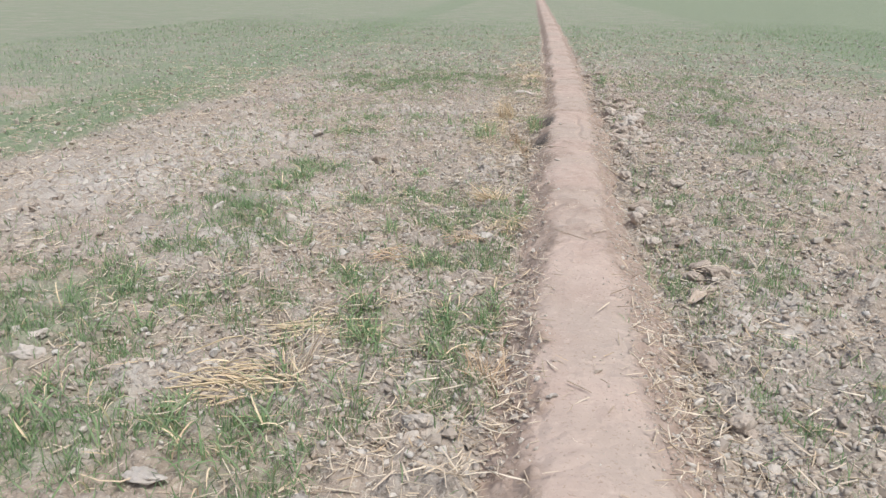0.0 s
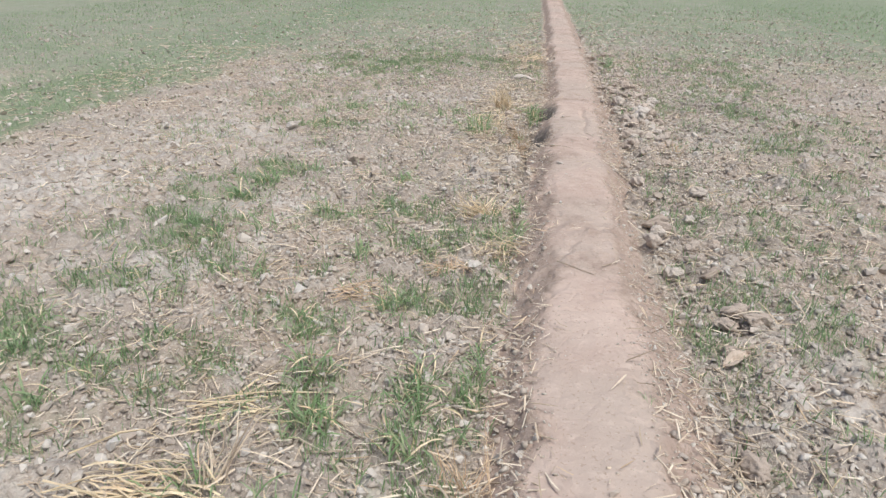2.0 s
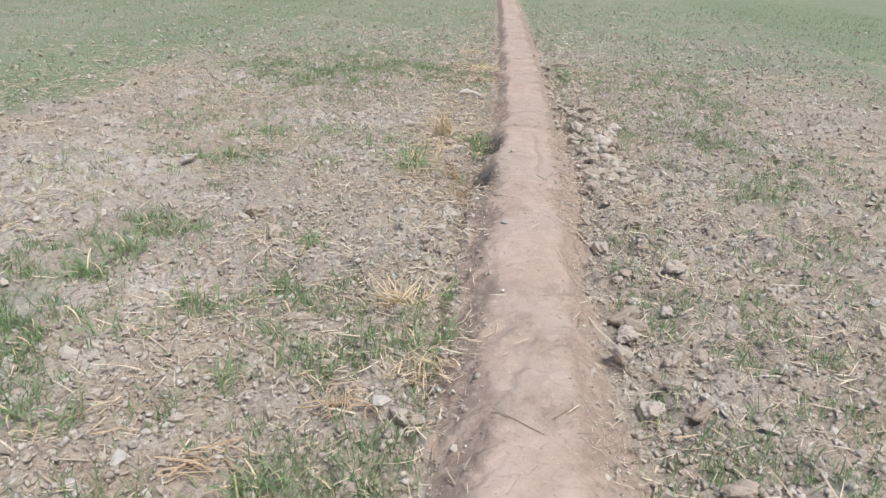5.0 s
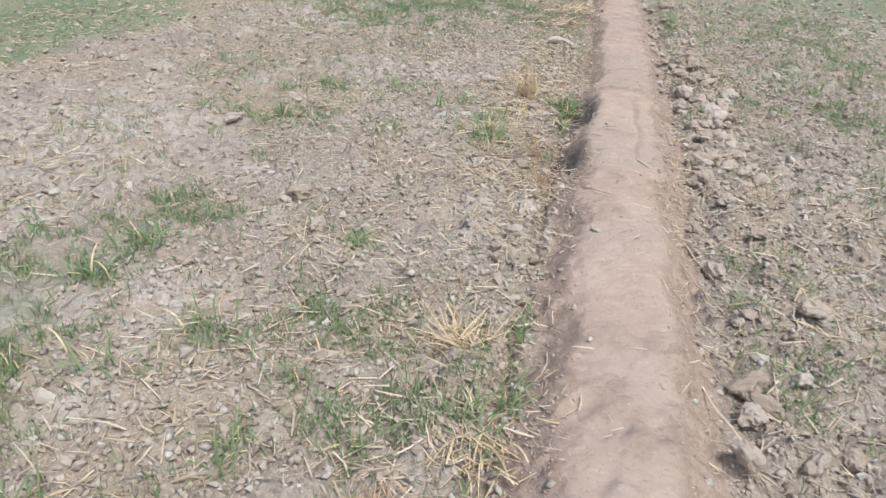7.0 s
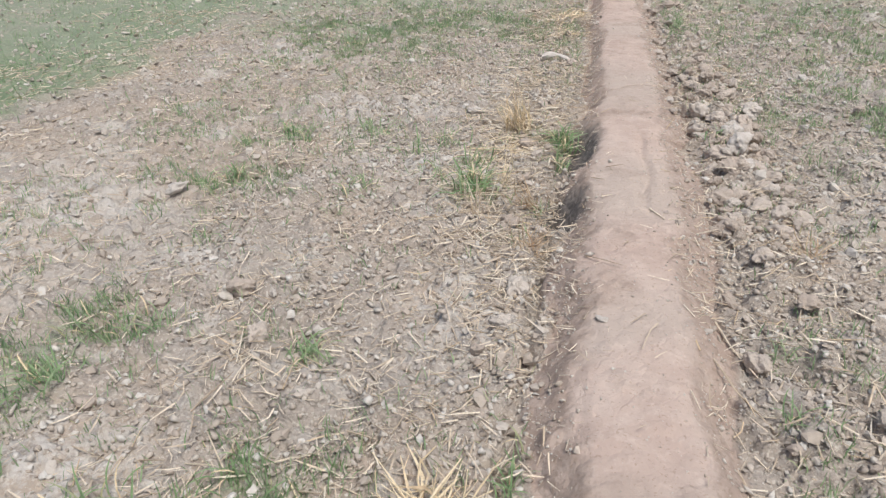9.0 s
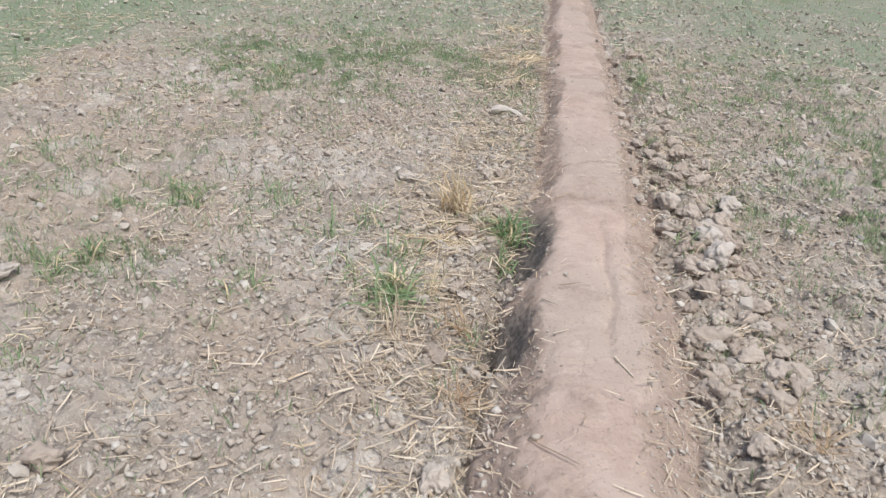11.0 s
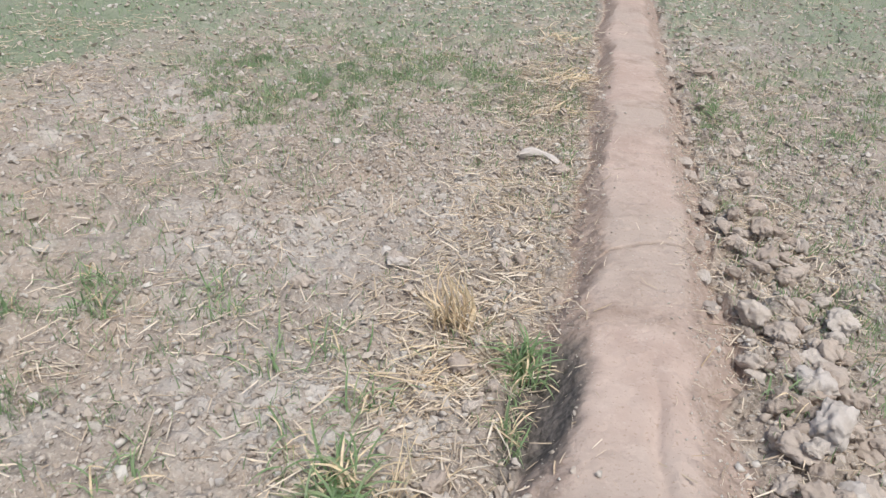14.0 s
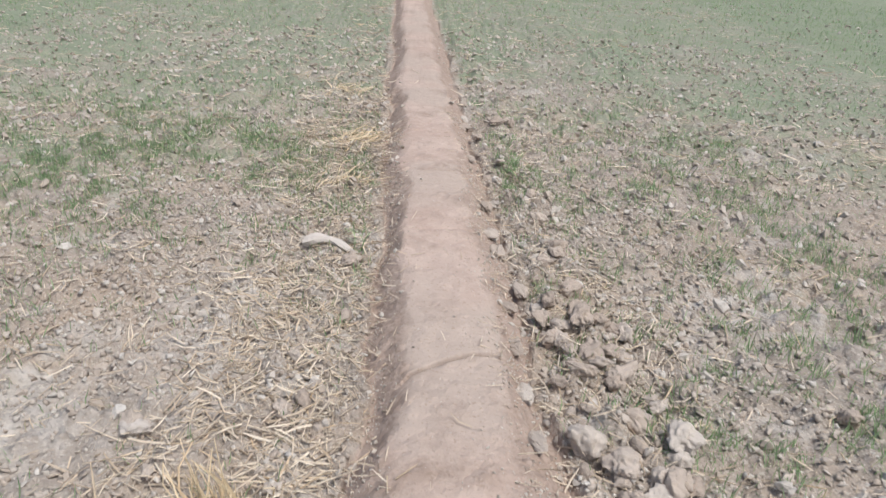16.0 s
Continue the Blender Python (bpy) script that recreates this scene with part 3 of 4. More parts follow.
for x, y, size, stretch, turn, label in (
    (-1.91, 1.21, 0.13, (1.2, 0.8, 0.8), 10, "pale whitish stone-hard clod among green growth"),
    (-1.70, 1.84, 0.11, (1.2, 0.8, 0.7), 0, "pale whitish clod on bare soil"),
    (-1.19, 0.68, 0.12, (1.3, 0.8, 0.6), -25, "flat pale clod half buried in grass"),
    (-2.02, 1.38, 0.11, (1.1, 0.9, 0.6), 50, "pale broken clod among green growth"),
    (-0.893, 6.63, 0.11, (1.2, 0.9, 0.7), 15, "pale squarish clod on bare soil"),
    (0.555, 6.20, 0.17, (0.75, 1.15, 0.75), 8, "long whitish crusted clod beside the footpath"),
    (0.545, 6.00, 0.19, (0.8, 1.25, 0.8), -12, "long whitish crusted clod beside the footpath"),
    (0.55, 5.74, 0.14, (0.9, 1.0, 0.6), 30, "whitish crusted clod beside the footpath"),
    (-2.11, 5.2, 0.12, (1, 1, 0.9), 0, "pale grey clod among sparse green"),
    (-0.11, 1.13, 0.045, (1, 1, 0.7), 0, "small pale stone on the footpath"),
    (-0.10, 4.25, 0.06, (1, 1, 0.4), 0, "small pale flat stone on the footpath"),
):
    earth_clod(x, y, size, int(1000 + 100 * y), label, 0.18, PALE, stretch, turn)


for n in range(15):
    y = 6.55 + 0.25 * n + rng.uniform(-0.06, 0.06)
    x = float(bund_line(np.array(y))) + rng.uniform(0.25, 0.33)
    earth_clod(x, y, rng.uniform(0.10, 0.15), 1700 + n, "flat broken plate of dried soil along the edge of the bund", 0.35, None, (0.55, 1.35, 0.42), rng.uniform(-8, 22))


# ---- straw ----
def stalk_shape(length, width, bend, seed, segments=4, sides=4):
    """A bent hollow-looking straw with a node, lying along x from 0."""
    rng = random.Random(seed)
    bm = bmesh.new()
    rings = []
    kink = rng.uniform(0.3, 0.7)
    for s in range(segments + 1):
        u = s / segments
        x = length * u
        off = bend * length * (abs(u - kink) - kink)
        r = width / 2 * (1.15 if abs(u - 0.5) < 0.05 else 1 - 0.45 * u)
        rings.append([bm.verts.new((x, off + r * math.cos(2 * math.pi * k / sides), bend * 0.25 * length * math.sin(3 * u) * rng.uniform(0.7, 1.2) + r * 0.7 * math.sin(2 * math.pi * k / sides))) for k in range(sides)])
    for a, b in zip(rings, rings[1:]):
        for k in range(sides):
            bm.faces.new((a[k], a[(k + 1) % sides], b[(k + 1) % sides], b[k]))
    bm.faces.new(rings[0][::-1])
    bm.faces.new(rings[-1])
    return bm


def litter(name, label, count, box, low, high, width, seed, segments, tilt=0.16, share=straw_share):
    x, y, rng = scatter(count, box, share, seed)
    shapes = [arrays(stalk_shape(1.0, width / (0.5 * (low + high)), rng.choice((-0.3, -0.06, -0.03, 0.0, 0.03, 0.06, 0.1)), seed + n, segments, 3)) for n in range(8)]
    size = low * (high / low) ** rng.uniform(0, 1, len(x))
    turns = spins(rng, len(x), tilt) * size[:, None, None]
    z = land(x, y)[0] + 0.008 + 0.02 * rng.uniform(0, 1, len(x)) ** 2
    v, f = many(shapes, (rng.integers(0, 8, len(x)), turns, np.stack((x, y, z), -1)))
    return tagged(new(name, sheet(name, v, f, LITTER)), label, "straw", kind="stuff")


litter("straw_litter", "pale broken straw scattered over the dry soil", 25000, (-2.7, 1.7, 0.6, 10), 0.02, 0.095, 0.0037, 11, 2)
litter("long_straw", "longer bleached straws lying over the soil", 700, (-2.4, 1.7, 0.6, 10), 0.10, 0.18, 0.0055, 12, 3, 0.10)
litter("foot_straw", "dense bleached straw along the foot of the bund", 2900, (-0.92, -0.3, 4.7, 11), 0.03, 0.11, 0.005, 14, 2)
litter("bank_straw", "short brown straws and rootlets on the sides of the bund", 1500, (-0.42, 0.48, 0.8, 10), 0.015, 0.07, 0.003, 17, 2, 0.3, bank_share)
litter("field_straw", "bleached broken straw over the wider field", 5200, (-5.0, -2.5, 1.5, 10), 0.03, 0.10, 0.005, 15, 2)
litter("plot_straw", "thin bleached straw over the plot beyond the clods", 2600, (1.6, 4.4, 1.5, 11), 0.03, 0.10, 0.005, 16, 2)
litter("far_straw", "bleached straw over the distant field", 3600, (-7, 5, 9, 18), 0.05, 0.16, 0.007, 13, 2)

STALKS = {}
for tone, material in (("pale", STRAW), ("gold", GOLD), ("rust", RUST)):
    STALKS[tone] = []
    for n in range(7):
        me = bpy.data.meshes.new("stalk")
        b = stalk_shape(0.2, 0.0046, (-0.4, -0.12, -0.05, 0.0, 0.05, 0.12, 0.3)[n], 70 + n)
        b.to_mesh(me)
        b.free()
        me.materials.append(material)
        STALKS[tone].append(me)


def child(name, me, parent, m, scale=(1, 1, 1)):
    ob = new(name, me)
    ob.parent = parent
    ob.matrix_basis = m
    ob.scale = scale
    return ob


def blade_shape(length, width, lean, seed, segments=4, folds=(-1, 0, 1)):
    """A narrow blade, folded along its middle, that rises and arches over along x."""
    rng = random.Random(seed)
    bm = bmesh.new()
    rows, ang, x, z = [], radians(82 - 20 * lean), 0.0, 0.0
    for s in range(segments + 1):
        u = s / segments
        w = width / 2 * (0.65 + 0.6 * u - 1.25 * u**3)
        twist = 0.4 * rng.uniform(-1, 1) * u
        rows.append([bm.verts.new((x, w * k, z + (0.3 * w if k else -0.1 * w) + w * k * twist)) for k in folds])
        x, z = x + length / segments * math.cos(ang), z + length / segments * math.sin(ang)
        ang -= radians(12 + 26 * lean)
    for a, b in zip(rows, rows[1:]):
        for k in range(len(folds) - 1):
            bm.faces.new((a[k], a[k + 1], b[k + 1], b[k]))
    return bm


SHEATHS = {}
for tone, material in (("pale", STRAW), ("gold", GOLD), ("rust", RUST)):
    me = bpy.data.meshes.new("leaf_sheath")
    b = blade_shape(0.16, 0.009, 0.2, 3, 5)
    bmesh.ops.rotate(b, verts=b.verts[:], cent=(0, 0, 0), matrix=Matrix.Rotation(radians(62), 3, "Y"))
    b.to_mesh(me)
    b.free()
    me.materials.append(material)
    SHEATHS[tone] = me


def straw_clump(x, y, count, wide, seed, fan=False, turn=0.0, spread_turn=180.0, tone="pale", size=1.0, label="", rise=(4, 44, 14)):
    """Straws lying crosswise in a loose heap, or a tuft of stubble that stands and splays."""
    rng = random.Random(seed)
    thing = tagged(new("straw_clump"), label or "loose heap of dry yellow straw on the soil", "straw", "straw clumps")
    z0, lay = bed(x, y)
    thing.location = (x, y, z0)
    for n in range(count):
        me = rng.choice(STALKS[tone])
        a = turn + rng.uniform(-spread_turn, spread_turn)
        k = size * rng.uniform(0.5, 1.2)
        if fan:
            px, py = rng.gauss(0, wide * 0.45), rng.gauss(0, wide * 0.4)
            up = -rng.uniform(6, 82) if count < 50 else -rng.triangular(*rise)
        else:
            px, py = rng.gauss(0, wide * 0.5), rng.gauss(0, wide * 0.4)
            px, py = px - 0.1 * k * math.cos(radians(a)), py - 0.1 * k * math.sin(radians(a))
            up = rng.uniform(-9, 5)
        z = max(float(lay(px, py)), -0.03) + (0.004 if fan else rng.uniform(0.006, 0.035))
        if n % 5 == 4:
            child("leaf_sheath", SHEATHS[tone], thing, pose(px, py, z, rng.uniform(-30, 30), up, a), (k, k, k))
        else:
            stout = k * (1.5 if count > 50 else 1.0)
            child("stalk", me, thing, pose(px, py, z, rng.uniform(0, 90), up, a), (k, stout, stout))
    return thing


for n, (x, y, count, wide, fan, turn, fanned, tone, size, label) in enumerate((
    (-1.15, 1.19, 46, 0.16, False, 0, 28, "gold", 1.3, "flat heap of long golden straw between green tufts"),
    (-1.08, 1.62, 24, 0.16, False, 20, 25, "gold", 1.2, "streak of golden straw lying on the soil"),
    (-0.99, 1.27, 14, 0.05, True, 80, 40, "pale", 1.0, "upright bunch of bleached straw"),
    (-0.89, 2.42, 30, 0.08, False, 5, 60, "rust", 0.8, "small heap of orange-brown straw"),
    (-0.32, 1.32, 34, 0.07, True, 90, 120, "rust", 0.7, "rust-brown stubble tuft at the foot of the bund"),
    (-0.49, 3.48, 60, 0.09, True, 125, 95, "gold", 0.8, "splayed fan of golden stubble at the foot of the bund"),
    (-0.38, 3.02, 44, 0.10, False, 110, 70, "gold", 0.9, "tangled heap of orange straw at the foot of the bund"),
    (-0.56, 2.77, 30, 0.08, False, 80, 80, "rust", 0.8, "tangled orange straw among grass"),
    (-1.23, 4.02, 20, 0.08, False, 120, 60, "pale", 0.9, "loose pale straw beside a clod"),
    (-0.57, 6.26, 66, 0.10, True, 200, 120, "gold", 0.98, "tall tuft of yellow stubble standing beside the bund"),
    (-0.60, 5.98, 40, 0.16, False, 40, 60, "gold", 1.0, "golden straw strewn round a stubble tuft"),
    (-0.39, 4.90, 40, 0.06, True, 60, 150, "rust", 0.7, "small orange stubble tuft splayed at the foot of the bund"),
    (-0.40, 5.30, 40, 0.05, True, 215, 70, "rust", 0.8, "rust-brown stubble tuft bent over beside a hollow"),
    (-0.67, 5.22, 26, 0.05, True, 95, 40, "pale", 0.75, "short upright bunch of bleached stubble"),
    (-0.58, 5.46, 12, 0.03, True, 60, 25, "gold", 1.0, "few long golden straws leaning together"),
    (-0.62, 5.45, 34, 0.16, False, 0, 25, "pale", 1.1, "pale straws lying side by side on bare soil"),
    (-1.72, 5.68, 16, 0.07, False, 0, 50, "pale", 0.8, "small pale straw heap on bare soil"),
    (-0.46, 8.75, 34, 0.12, False, 60, 50, "gold", 1.2, "bright yellow straw heaped along the foot of the bund"),
    (-0.50, 9.5, 60, 0.16, False, 70, 60, "gold", 1.2, "yellow straw heaped along the foot of the bund"),
    (-0.62, 10.8, 36, 0.2, False, 80, 70, "gold", 1.2, "yellow straw heaped along the foot of the bund"),
    (-1.02, 7.0, 14, 0.06, True, 90, 70, "pale", 0.7, "short stubble tuft on bare soil"),
    (-0.72, 7.15, 14, 0.06, True, 90, 70, "pale", 0.7, "short stubble tuft on bare soil"),
    (0.66, 7.65, 22, 0.09, False, 150, 60, "pale", 0.9, "thin pale straw among clods"),
    (0.67, 4.91, 28, 0.05, True, 90, 150, "rust", 0.7, "small orange stubble tuft among clods"),
    (0.56, 5.45, 18, 0.06, False, 30, 20, "pale", 0.8, "flat pale stubble pressed between clods"),
    (0.55, 2.2, 14, 0.06, False, 20, 60, "pale", 0.9, "pale straw beside a dry leaf"),
)):
    straw_clump(x, y, count, wide, 700 + n, fan, turn, fanned, tone, size, label, (25, 84, 66) if "tall" in label else (4, 44, 14))


def dry_stalk(x, y, length, width, turn, bend, seed, label, lift=0.0, tip=0.0):
    bm = stalk_shape(length, width, bend, seed, 7, 6)
    me = bpy.data.meshes.new("dry_stalk")
    bm.to_mesh(me)
    bm.free()
    me.materials.append(STRAW)
    ob = new("dry_stalk", me)
    a, b = rest(x, y), rest(x + length * math.cos(radians(turn)), y + length * math.sin(radians(turn)))
    ob.matrix_basis = pose(x, y, a + width * 0.45 + lift, 0, -math.degrees(math.atan2(b - a, length)) - tip, turn)
    return tagged(ob, label, "straw", "single dry stalks")


for n, (x, y, length, width, turn, bend) in enumerate((
    (0.02, 1.38, 0.24, 0.008, 22, -0.12), (0.30, 1.22, 0.26, 0.007, 80, 0.1), (0.24, 1.28, 0.22, 0.006, 118, 0.1), (0.08, 5.1, 0.11, 0.009, -62, 0.05),
    (-0.46, 6.42, 0.15, 0.009, 14, 0.06), (0.13, 6.98, 0.08, 0.007, 2, 0.03), (0.80, 6.98, 0.22, 0.011, 66, 0.04),
    (0.76, 6.88, 0.19, 0.007, 2, 0.02), (0.86, 6.72, 0.16, 0.008, 108, 0.05), (-0.35, 9.45, 0.26, 0.011, 58, 0.05),
    (0.27, 4.42, 0.30, 0.008, -72, 0.12), (0.23, 4.15, 0.30, 0.008, -62, 0.15), (0.25, 3.75, 0.32, 0.007, -70, 0.1), (0.24, 3.4, 0.25, 0.007, -65, 0.15),
)):
    dry_stalk(x, y, length, width, turn, bend, 900 + n, "single bleached dry stalk lying on the earth")


# ---- green growth ----
def sward(name, label, count, box, low, high, width, seed, segments, share=growth):
    x, y, rng = scatter(count, box, share, seed)
    shapes = [arrays(blade_shape(1.0, width / (0.5 * (low + high)), 0.2 + 0.13 * n, seed + n, segments, (-1, 1))) for n in range(6)]
    # blades stand in small bunches
    x, y = x + rng.normal(0, 0.012, len(x)), y + rng.normal(0, 0.012, len(x))
    size = low * (high / low) ** rng.uniform(0, 1, len(x))
    turns = spins(rng, len(x), 0.22) * size[:, None, None]
    z = land(x, y)[0] - 0.004
    v, f = many(shapes, (rng.integers(0, 6, len(x)), turns, np.stack((x, y, z), -1)))
    return tagged(new(name, sheet(name, v, f, SWARD, True)), label, "grass", kind="stuff")


def bunched(x, y):
    return growth(x, y) * (0.06 + 0.94 * smooth(0.44, 0.62, rolls(x, y, 0.11, 163, 2)))


def bunched_near(x, y):
    return bunched(x, y) * (1 - smooth(8.5, 11.5, y)) * smooth(-3.6, -2.4, x) * (1 - smooth(1.6, 2.6, x))


def bunched_far(x, y):
    return bunched(x, y) * np.clip(1 - (1 - smooth(8.0, 11.0, y)) * smooth(-3.8, -2.6, x) * (1 - smooth(1.6, 2.6, x)), 0, 1) * (1 - 0.9 * smooth(17, 27, y))


sward("young_wheat", "sparse young green wheat in small bunches", 72000, (-3.6, 2.6, 0.5, 11.5), 0.03, 0.08, 0.0038, 21, 2, bunched_near)
sward("far_wheat", "thin young green wheat over the distant field", 60000, (-11, 9, 3.5, 27), 0.04, 0.09, 0.009, 22, 1, bunched_far)

BLADES = []
for n in range(7):
    me = bpy.data.meshes.new("blade")
    b = blade_shape(0.12, 0.0062, 0.12 * n, 80 + n, 5)
    b.to_mesh(me)
    b.free()
    me.materials.append(BLADE)
    BLADES.append(me)


DRY_BLADE = BLADES[4].copy()
DRY_BLADE.materials[0] = GOLD


def grass_tuft(x, y, count, wide, tall, seed, deep=None, label=""):
    rng = random.Random(seed)
    thing = tagged(new("grass_tuft"), label or "small tuft of young green wheat in dry soil", "grass", "green tufts")
    z0, lay = bed(x, y)
    thing.location = (x, y, z0)
    for n in range(count):
        px, py = rng.gauss(0, wide * 0.5), rng.gauss(0, (deep or wide) * 0.5)
        k = tall / 0.1 * rng.uniform(0.55, 1.2)
        dry = n % 7 == 6
        child("dry_blade" if dry else "blade", DRY_BLADE if dry else rng.choice(BLADES), thing, pose(px, py, lay(px, py) - 0.003, rng.gauss(0, 12), rng.gauss(0, 12), rng.uniform(0, 360)), (k, k, k))
    return thing


for n, (x, y, count, wide, tall, deep) in enumerate((
    (-0.80, 1.58, 80, 0.08, 0.11, 0.09), (-0.53, 1.70, 95, 0.05, 0.11, 0.22), (-0.355, 1.85, 80, 0.04, 0.105, 0.26), (-0.70, 2.34, 30, 0.08, 0.08, 0.07),
    (-0.48, 2.40, 30, 0.07, 0.09, 0.06), (-0.55, 1.16, 22, 0.05, 0.08, 0.05), (-1.02, 3.52, 26, 0.07, 0.09, 0.07), (-0.345, 3.05, 34, 0.045, 0.10, 0.16),
    (-1.01, 2.16, 30, 0.09, 0.09, 0.08), (-0.30, 3.24, 40, 0.03, 0.10, 0.10), (-0.31, 3.64, 40, 0.03, 0.09, 0.12), (-0.32, 3.42, 30, 0.03, 0.07, 0.2), (-0.69, 3.02, 40, 0.10, 0.10, 0.12), (-1.35, 3.08, 24, 0.06, 0.07, 0.06),
    (-1.01, 2.96, 24, 0.06, 0.07, 0.06), (-0.325, 6.12, 90, 0.045, 0.14, 0.06), (-0.325, 5.78, 26, 0.025, 0.12, 0.08), (-0.715, 5.46, 110, 0.075, 0.15, 0.16), (-0.76, 5.80, 30, 0.07, 0.12, 0.07), (-0.90, 5.60, 14, 0.04, 0.10, 0.05), (-1.95, 5.23, 22, 0.05, 0.1, 0.06),
)):
    grass_tuft(x, y, count, wide, tall, 1200 + n, deep)
for n, (x, y, count, wide, tall, deep) in enumerate((
    (-1.14, 9.54, 34, 0.16, 0.12, 0.16), (-1.59, 9.47, 34, 0.16, 0.12, 0.16), (-2.24, 8.46, 30, 0.14, 0.12, 0.14), (-0.33, 7.59, 18, 0.03, 0.09, 0.08), (1.2, 8.73, 26, 0.16, 0.11, 0.16), (1.39, 8.36, 22, 0.12, 0.1, 0.12),
    (0.43, 4.22, 14, 0.03, 0.09, 0.03), (0.41, 3.93, 16, 0.03, 0.08, 0.04), (0.46, 6.12, 24, 0.05, 0.11, 0.08), (0.47, 8.94, 30, 0.06, 0.13, 0.08),
    (0.40, 7.48, 18, 0.03, 0.08, 0.08), (0.81, 6.68, 26, 0.07, 0.06, 0.05), (-1.28, 5.10, 16, 0.05, 0.06, 0.05), (-0.35, 8.0, 26, 0.03, 0.10, 0.25),
    (-0.38, 5.25, 18, 0.03, 0.08, 0.08), (-0.33, 5.97, 60, 0.03, 0.09, 0.22), (-2.28, 8.33, 30, 0.1, 0.13, 0.1), (0.16, 1.72, 12, 0.03, 0.03, 0.03), (-2.07, 5.4, 24, 0.07, 0.1, 0.07),
)):
    grass_tuft(x, y, count, wide, tall, 1300 + n, deep)


TUFTS_LEFT = (
    (-1.86, 3.04), (-1.91, 2.44), (-1.35, 2.54), (-1.0, 2.11), (-0.87, 1.80), (-0.72, 2.32), (-1.46, 1.94), (-1.05, 1.51), (-1.97, 1.99), (-1.88, 1.77),
    (-1.67, 1.54), (-1.05, 1.26), (-0.49, 1.46), (-1.5, 2.55), (-1.56, 1.74), (-0.99, 2.86), (-1.88, 4.08), (-1.81, 3.77), (-1.83, 3.51), (-0.98, 4.07),
    (-1.69, 4.12), (-1.32, 3.33), (-0.93, 3.17), (-0.44, 3.15), (-1.53, 3.05), (-0.91, 3.41), (-1.95, 5.46), (-1.76, 4.82), (-2.08, 5.91), (-1.82, 6.03),
    (-1.18, 0.82), (-1.02, 0.83), (-1.35, 0.64), (-1.66, 0.86), (-0.85, 0.80), (-0.77, 1.19), (-2.0, 1.6), (-1.93, 1.8), (-2.13, 1.38), (-1.1, 0.74),
    (-1.25, 0.9), (-0.95, 0.95), (-1.75, 1.1), (-1.85, 1.45), (-1.77, 2.85), (-1.77, 3.78), (-1.62, 2.29), (-1.82, 2.32), (-1.04, 4.1), (-1.72, 2.96),
    (-1.35, 6.1), (-1.46, 6.24), (-0.93, 6.02), (-1.11, 5.9), (-1.27, 5.35), (-1.95, 6.19), (-1.30, 0.98), (-1.5, 1.02), (-1.42, 0.86),
)
TUFTS_RIGHT = (
    (0.68, 1.21), (0.39, 1.23), (1.24, 2.69), (0.38, 2.84), (0.36, 2.24), (0.85, 3.69), (0.32, 2.35), (0.36, 2.03), (0.39, 2.89), (1.07, 2.95), (0.97, 2.51), (1.11, 3.25), (0.88, 3.38), (0.74, 1.72), (0.61, 1.51), (0.71, 1.88),
    (1.09, 3.6), (0.83, 3.99), (0.90, 3.62), (0.56, 3.39), (1.18, 4.21), (1.19, 4.63), (1.35, 3.5), (1.5, 4.0),
)
tuft_rng = random.Random(77)
for n, (x, y) in enumerate(TUFTS_LEFT):
    grass_tuft(x, y, tuft_rng.randint(20, 36), tuft_rng.uniform(0.06, 0.11), tuft_rng.uniform(0.085, 0.12), 1400 + n, label="bushy tuft of young green wheat among straw and clods")
for n, (x, y) in enumerate(TUFTS_RIGHT):
    grass_tuft(x, y, tuft_rng.randint(9, 18), tuft_rng.uniform(0.03, 0.06), tuft_rng.uniform(0.05, 0.075), 1500 + n, label="thin tuft of young green wheat in crumbly soil")


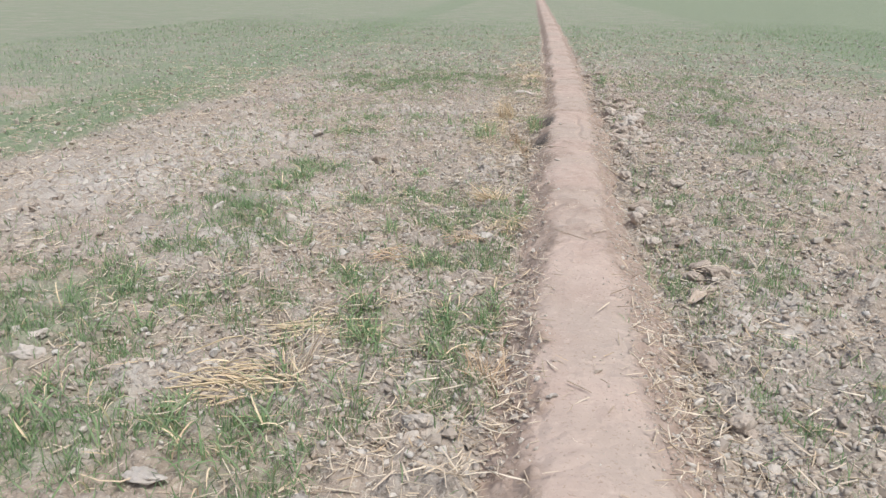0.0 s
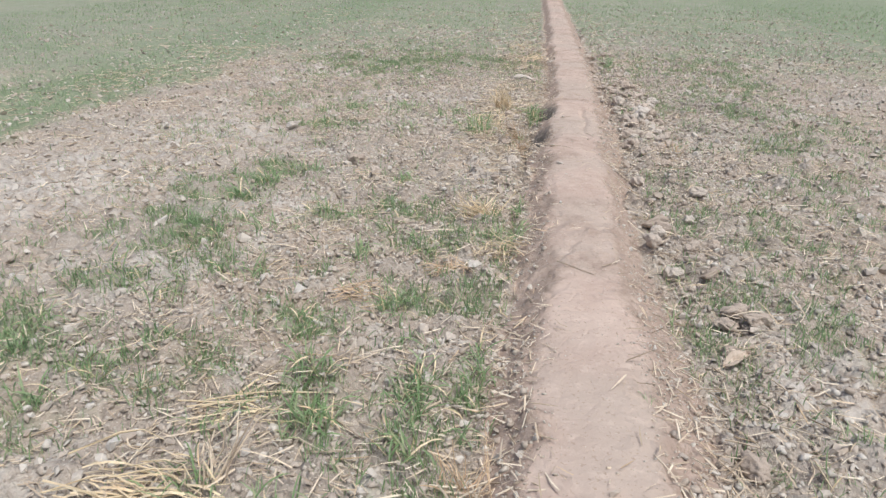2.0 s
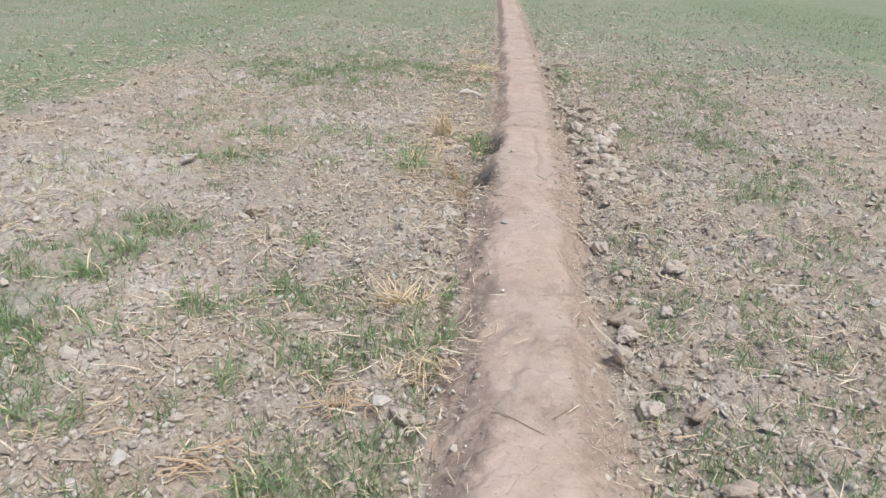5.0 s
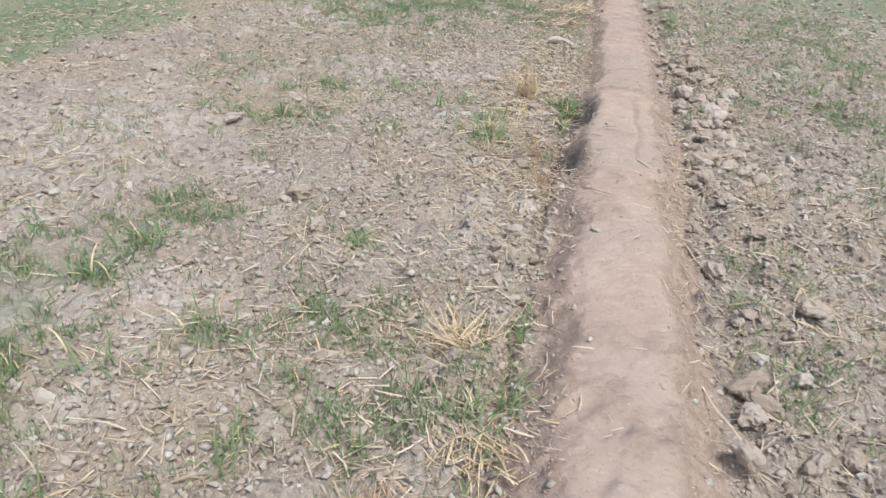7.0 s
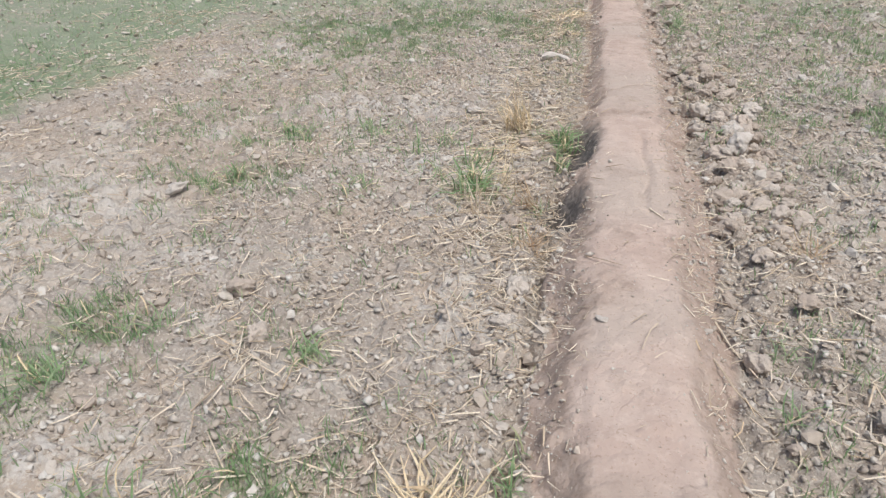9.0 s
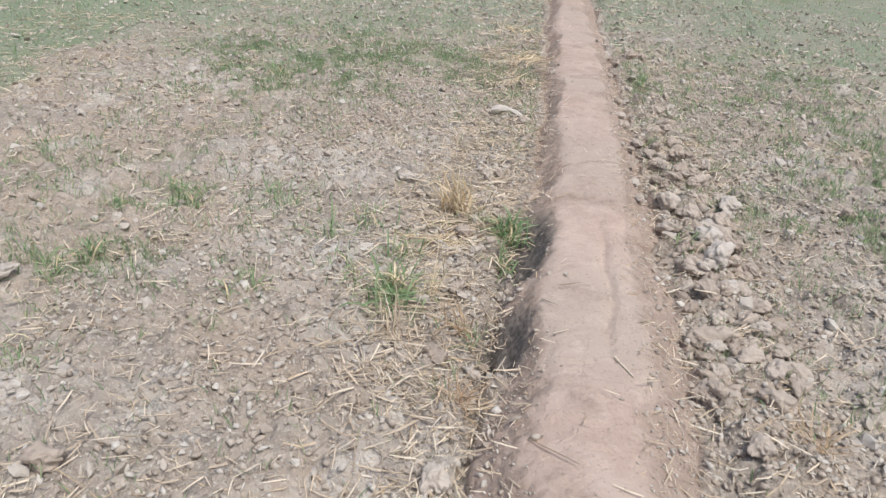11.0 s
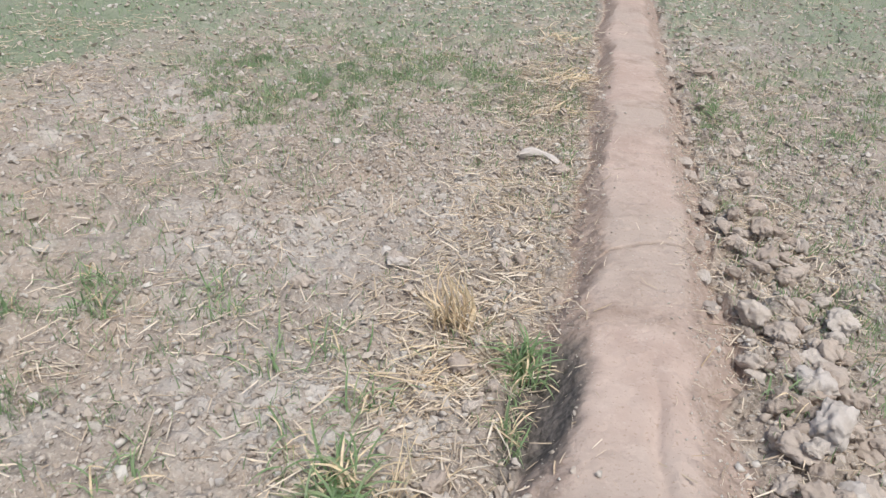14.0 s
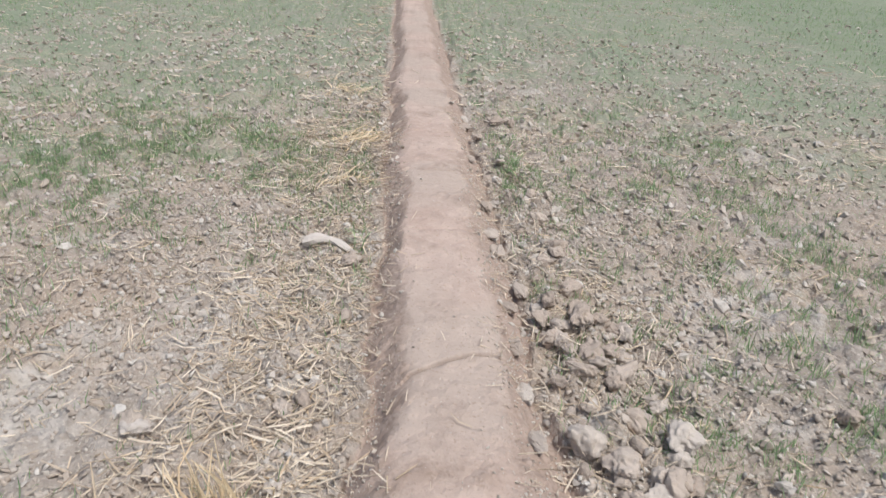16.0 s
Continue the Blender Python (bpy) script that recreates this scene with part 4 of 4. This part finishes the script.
# ---- single things ----
def dry_leaf(x, y, turn):
    """A broad curled dry leaf with a midrib."""
    bm = bmesh.new()
    grid = []
    for s in range(9):
        u = s / 8
        w = 0.042 * math.sin(math.pi * min(1, 0.06 + u * 0.94)) ** 0.8
        grid.append([bm.verts.new((0.13 * (u - 0.5), 0.75 * w * k / 2, 0.006 + 0.024 * abs(k / 2) ** 1.3 * (0.6 + 0.5 * u) + 0.016 * math.sin(2.6 * u) + 0.006 * math.sin(9 * u + 2 * k))) for k in range(-2, 3)])
    for a, b in zip(grid, grid[1:]):
        for k in range(4):
            bm.faces.new((a[k], a[k + 1], b[k + 1], b[k]))
    thing = tagged(new("dry_leaf"), "curled pale dry leaf lying on clods", "leaf")
    thing.matrix_basis = pose(x, y, rest(x, y) + 0.012, 6, -14, turn)
    me = bpy.data.meshes.new("leaf_blade")
    bm.to_mesh(me)
    bm.free()
    me.materials.append(LEAF)
    skin = child("leaf_blade", me, thing, pose(0, 0, 0))
    thick = skin.modifiers.new("thick", "SOLIDIFY")
    thick.thickness = 0.0015
    rib = bpy.data.meshes.new("midrib")
    b = stalk_shape(0.17, 0.004, 0.05, 5, 6, 6)
    b.to_mesh(rib)
    b.free()
    rib.materials.append(STRAW)
    child("midrib", rib, thing, pose(-0.11, 0, 0.012, 0, -2, 0))
    return thing


leaf = dry_leaf(0.50, 2.12, 25)
leaf.scale = (0.82, 0.82, 0.82)


def dry_root(x, y, turn):
    """A pale gnarled root, bent, with a stub."""
    bm = bmesh.new()
    rings = []
    for s in range(13):
        u = s / 12
        r = 0.034 * (1 - 0.55 * u) * (1 + 0.3 * math.sin(11 * u))
        cx, cy, cz = 0.25 * (u - 0.5), 0.03 * math.sin(4 * u), 0.02 + 0.014 * math.sin(5 * u)
        rings.append([bm.verts.new((cx, cy + r * math.cos(a) * (1 + 0.15 * math.sin(3 * a + 9 * u)), cz + 0.7 * r * math.sin(a))) for a in (2 * math.pi * k / 9 for k in range(9))])
    for a, b in zip(rings, rings[1:]):
        for k in range(9):
            bm.faces.new((a[k], a[(k + 1) % 9], b[(k + 1) % 9], b[k]))
    bm.faces.new(rings[0][::-1])
    bm.faces.new(rings[-1])
    me = bpy.data.meshes.new("dry_root")
    bm.to_mesh(me)
    bm.free()
    me.materials.append(PALE)
    ob = new("dry_root", me)
    ob.matrix_basis = pose(x, y, rest(x, y), 0, 0, turn)
    return tagged(ob, "pale gnarled dry root at the foot of the bund", "root")


dry_root(-0.46, 7.86, -12)
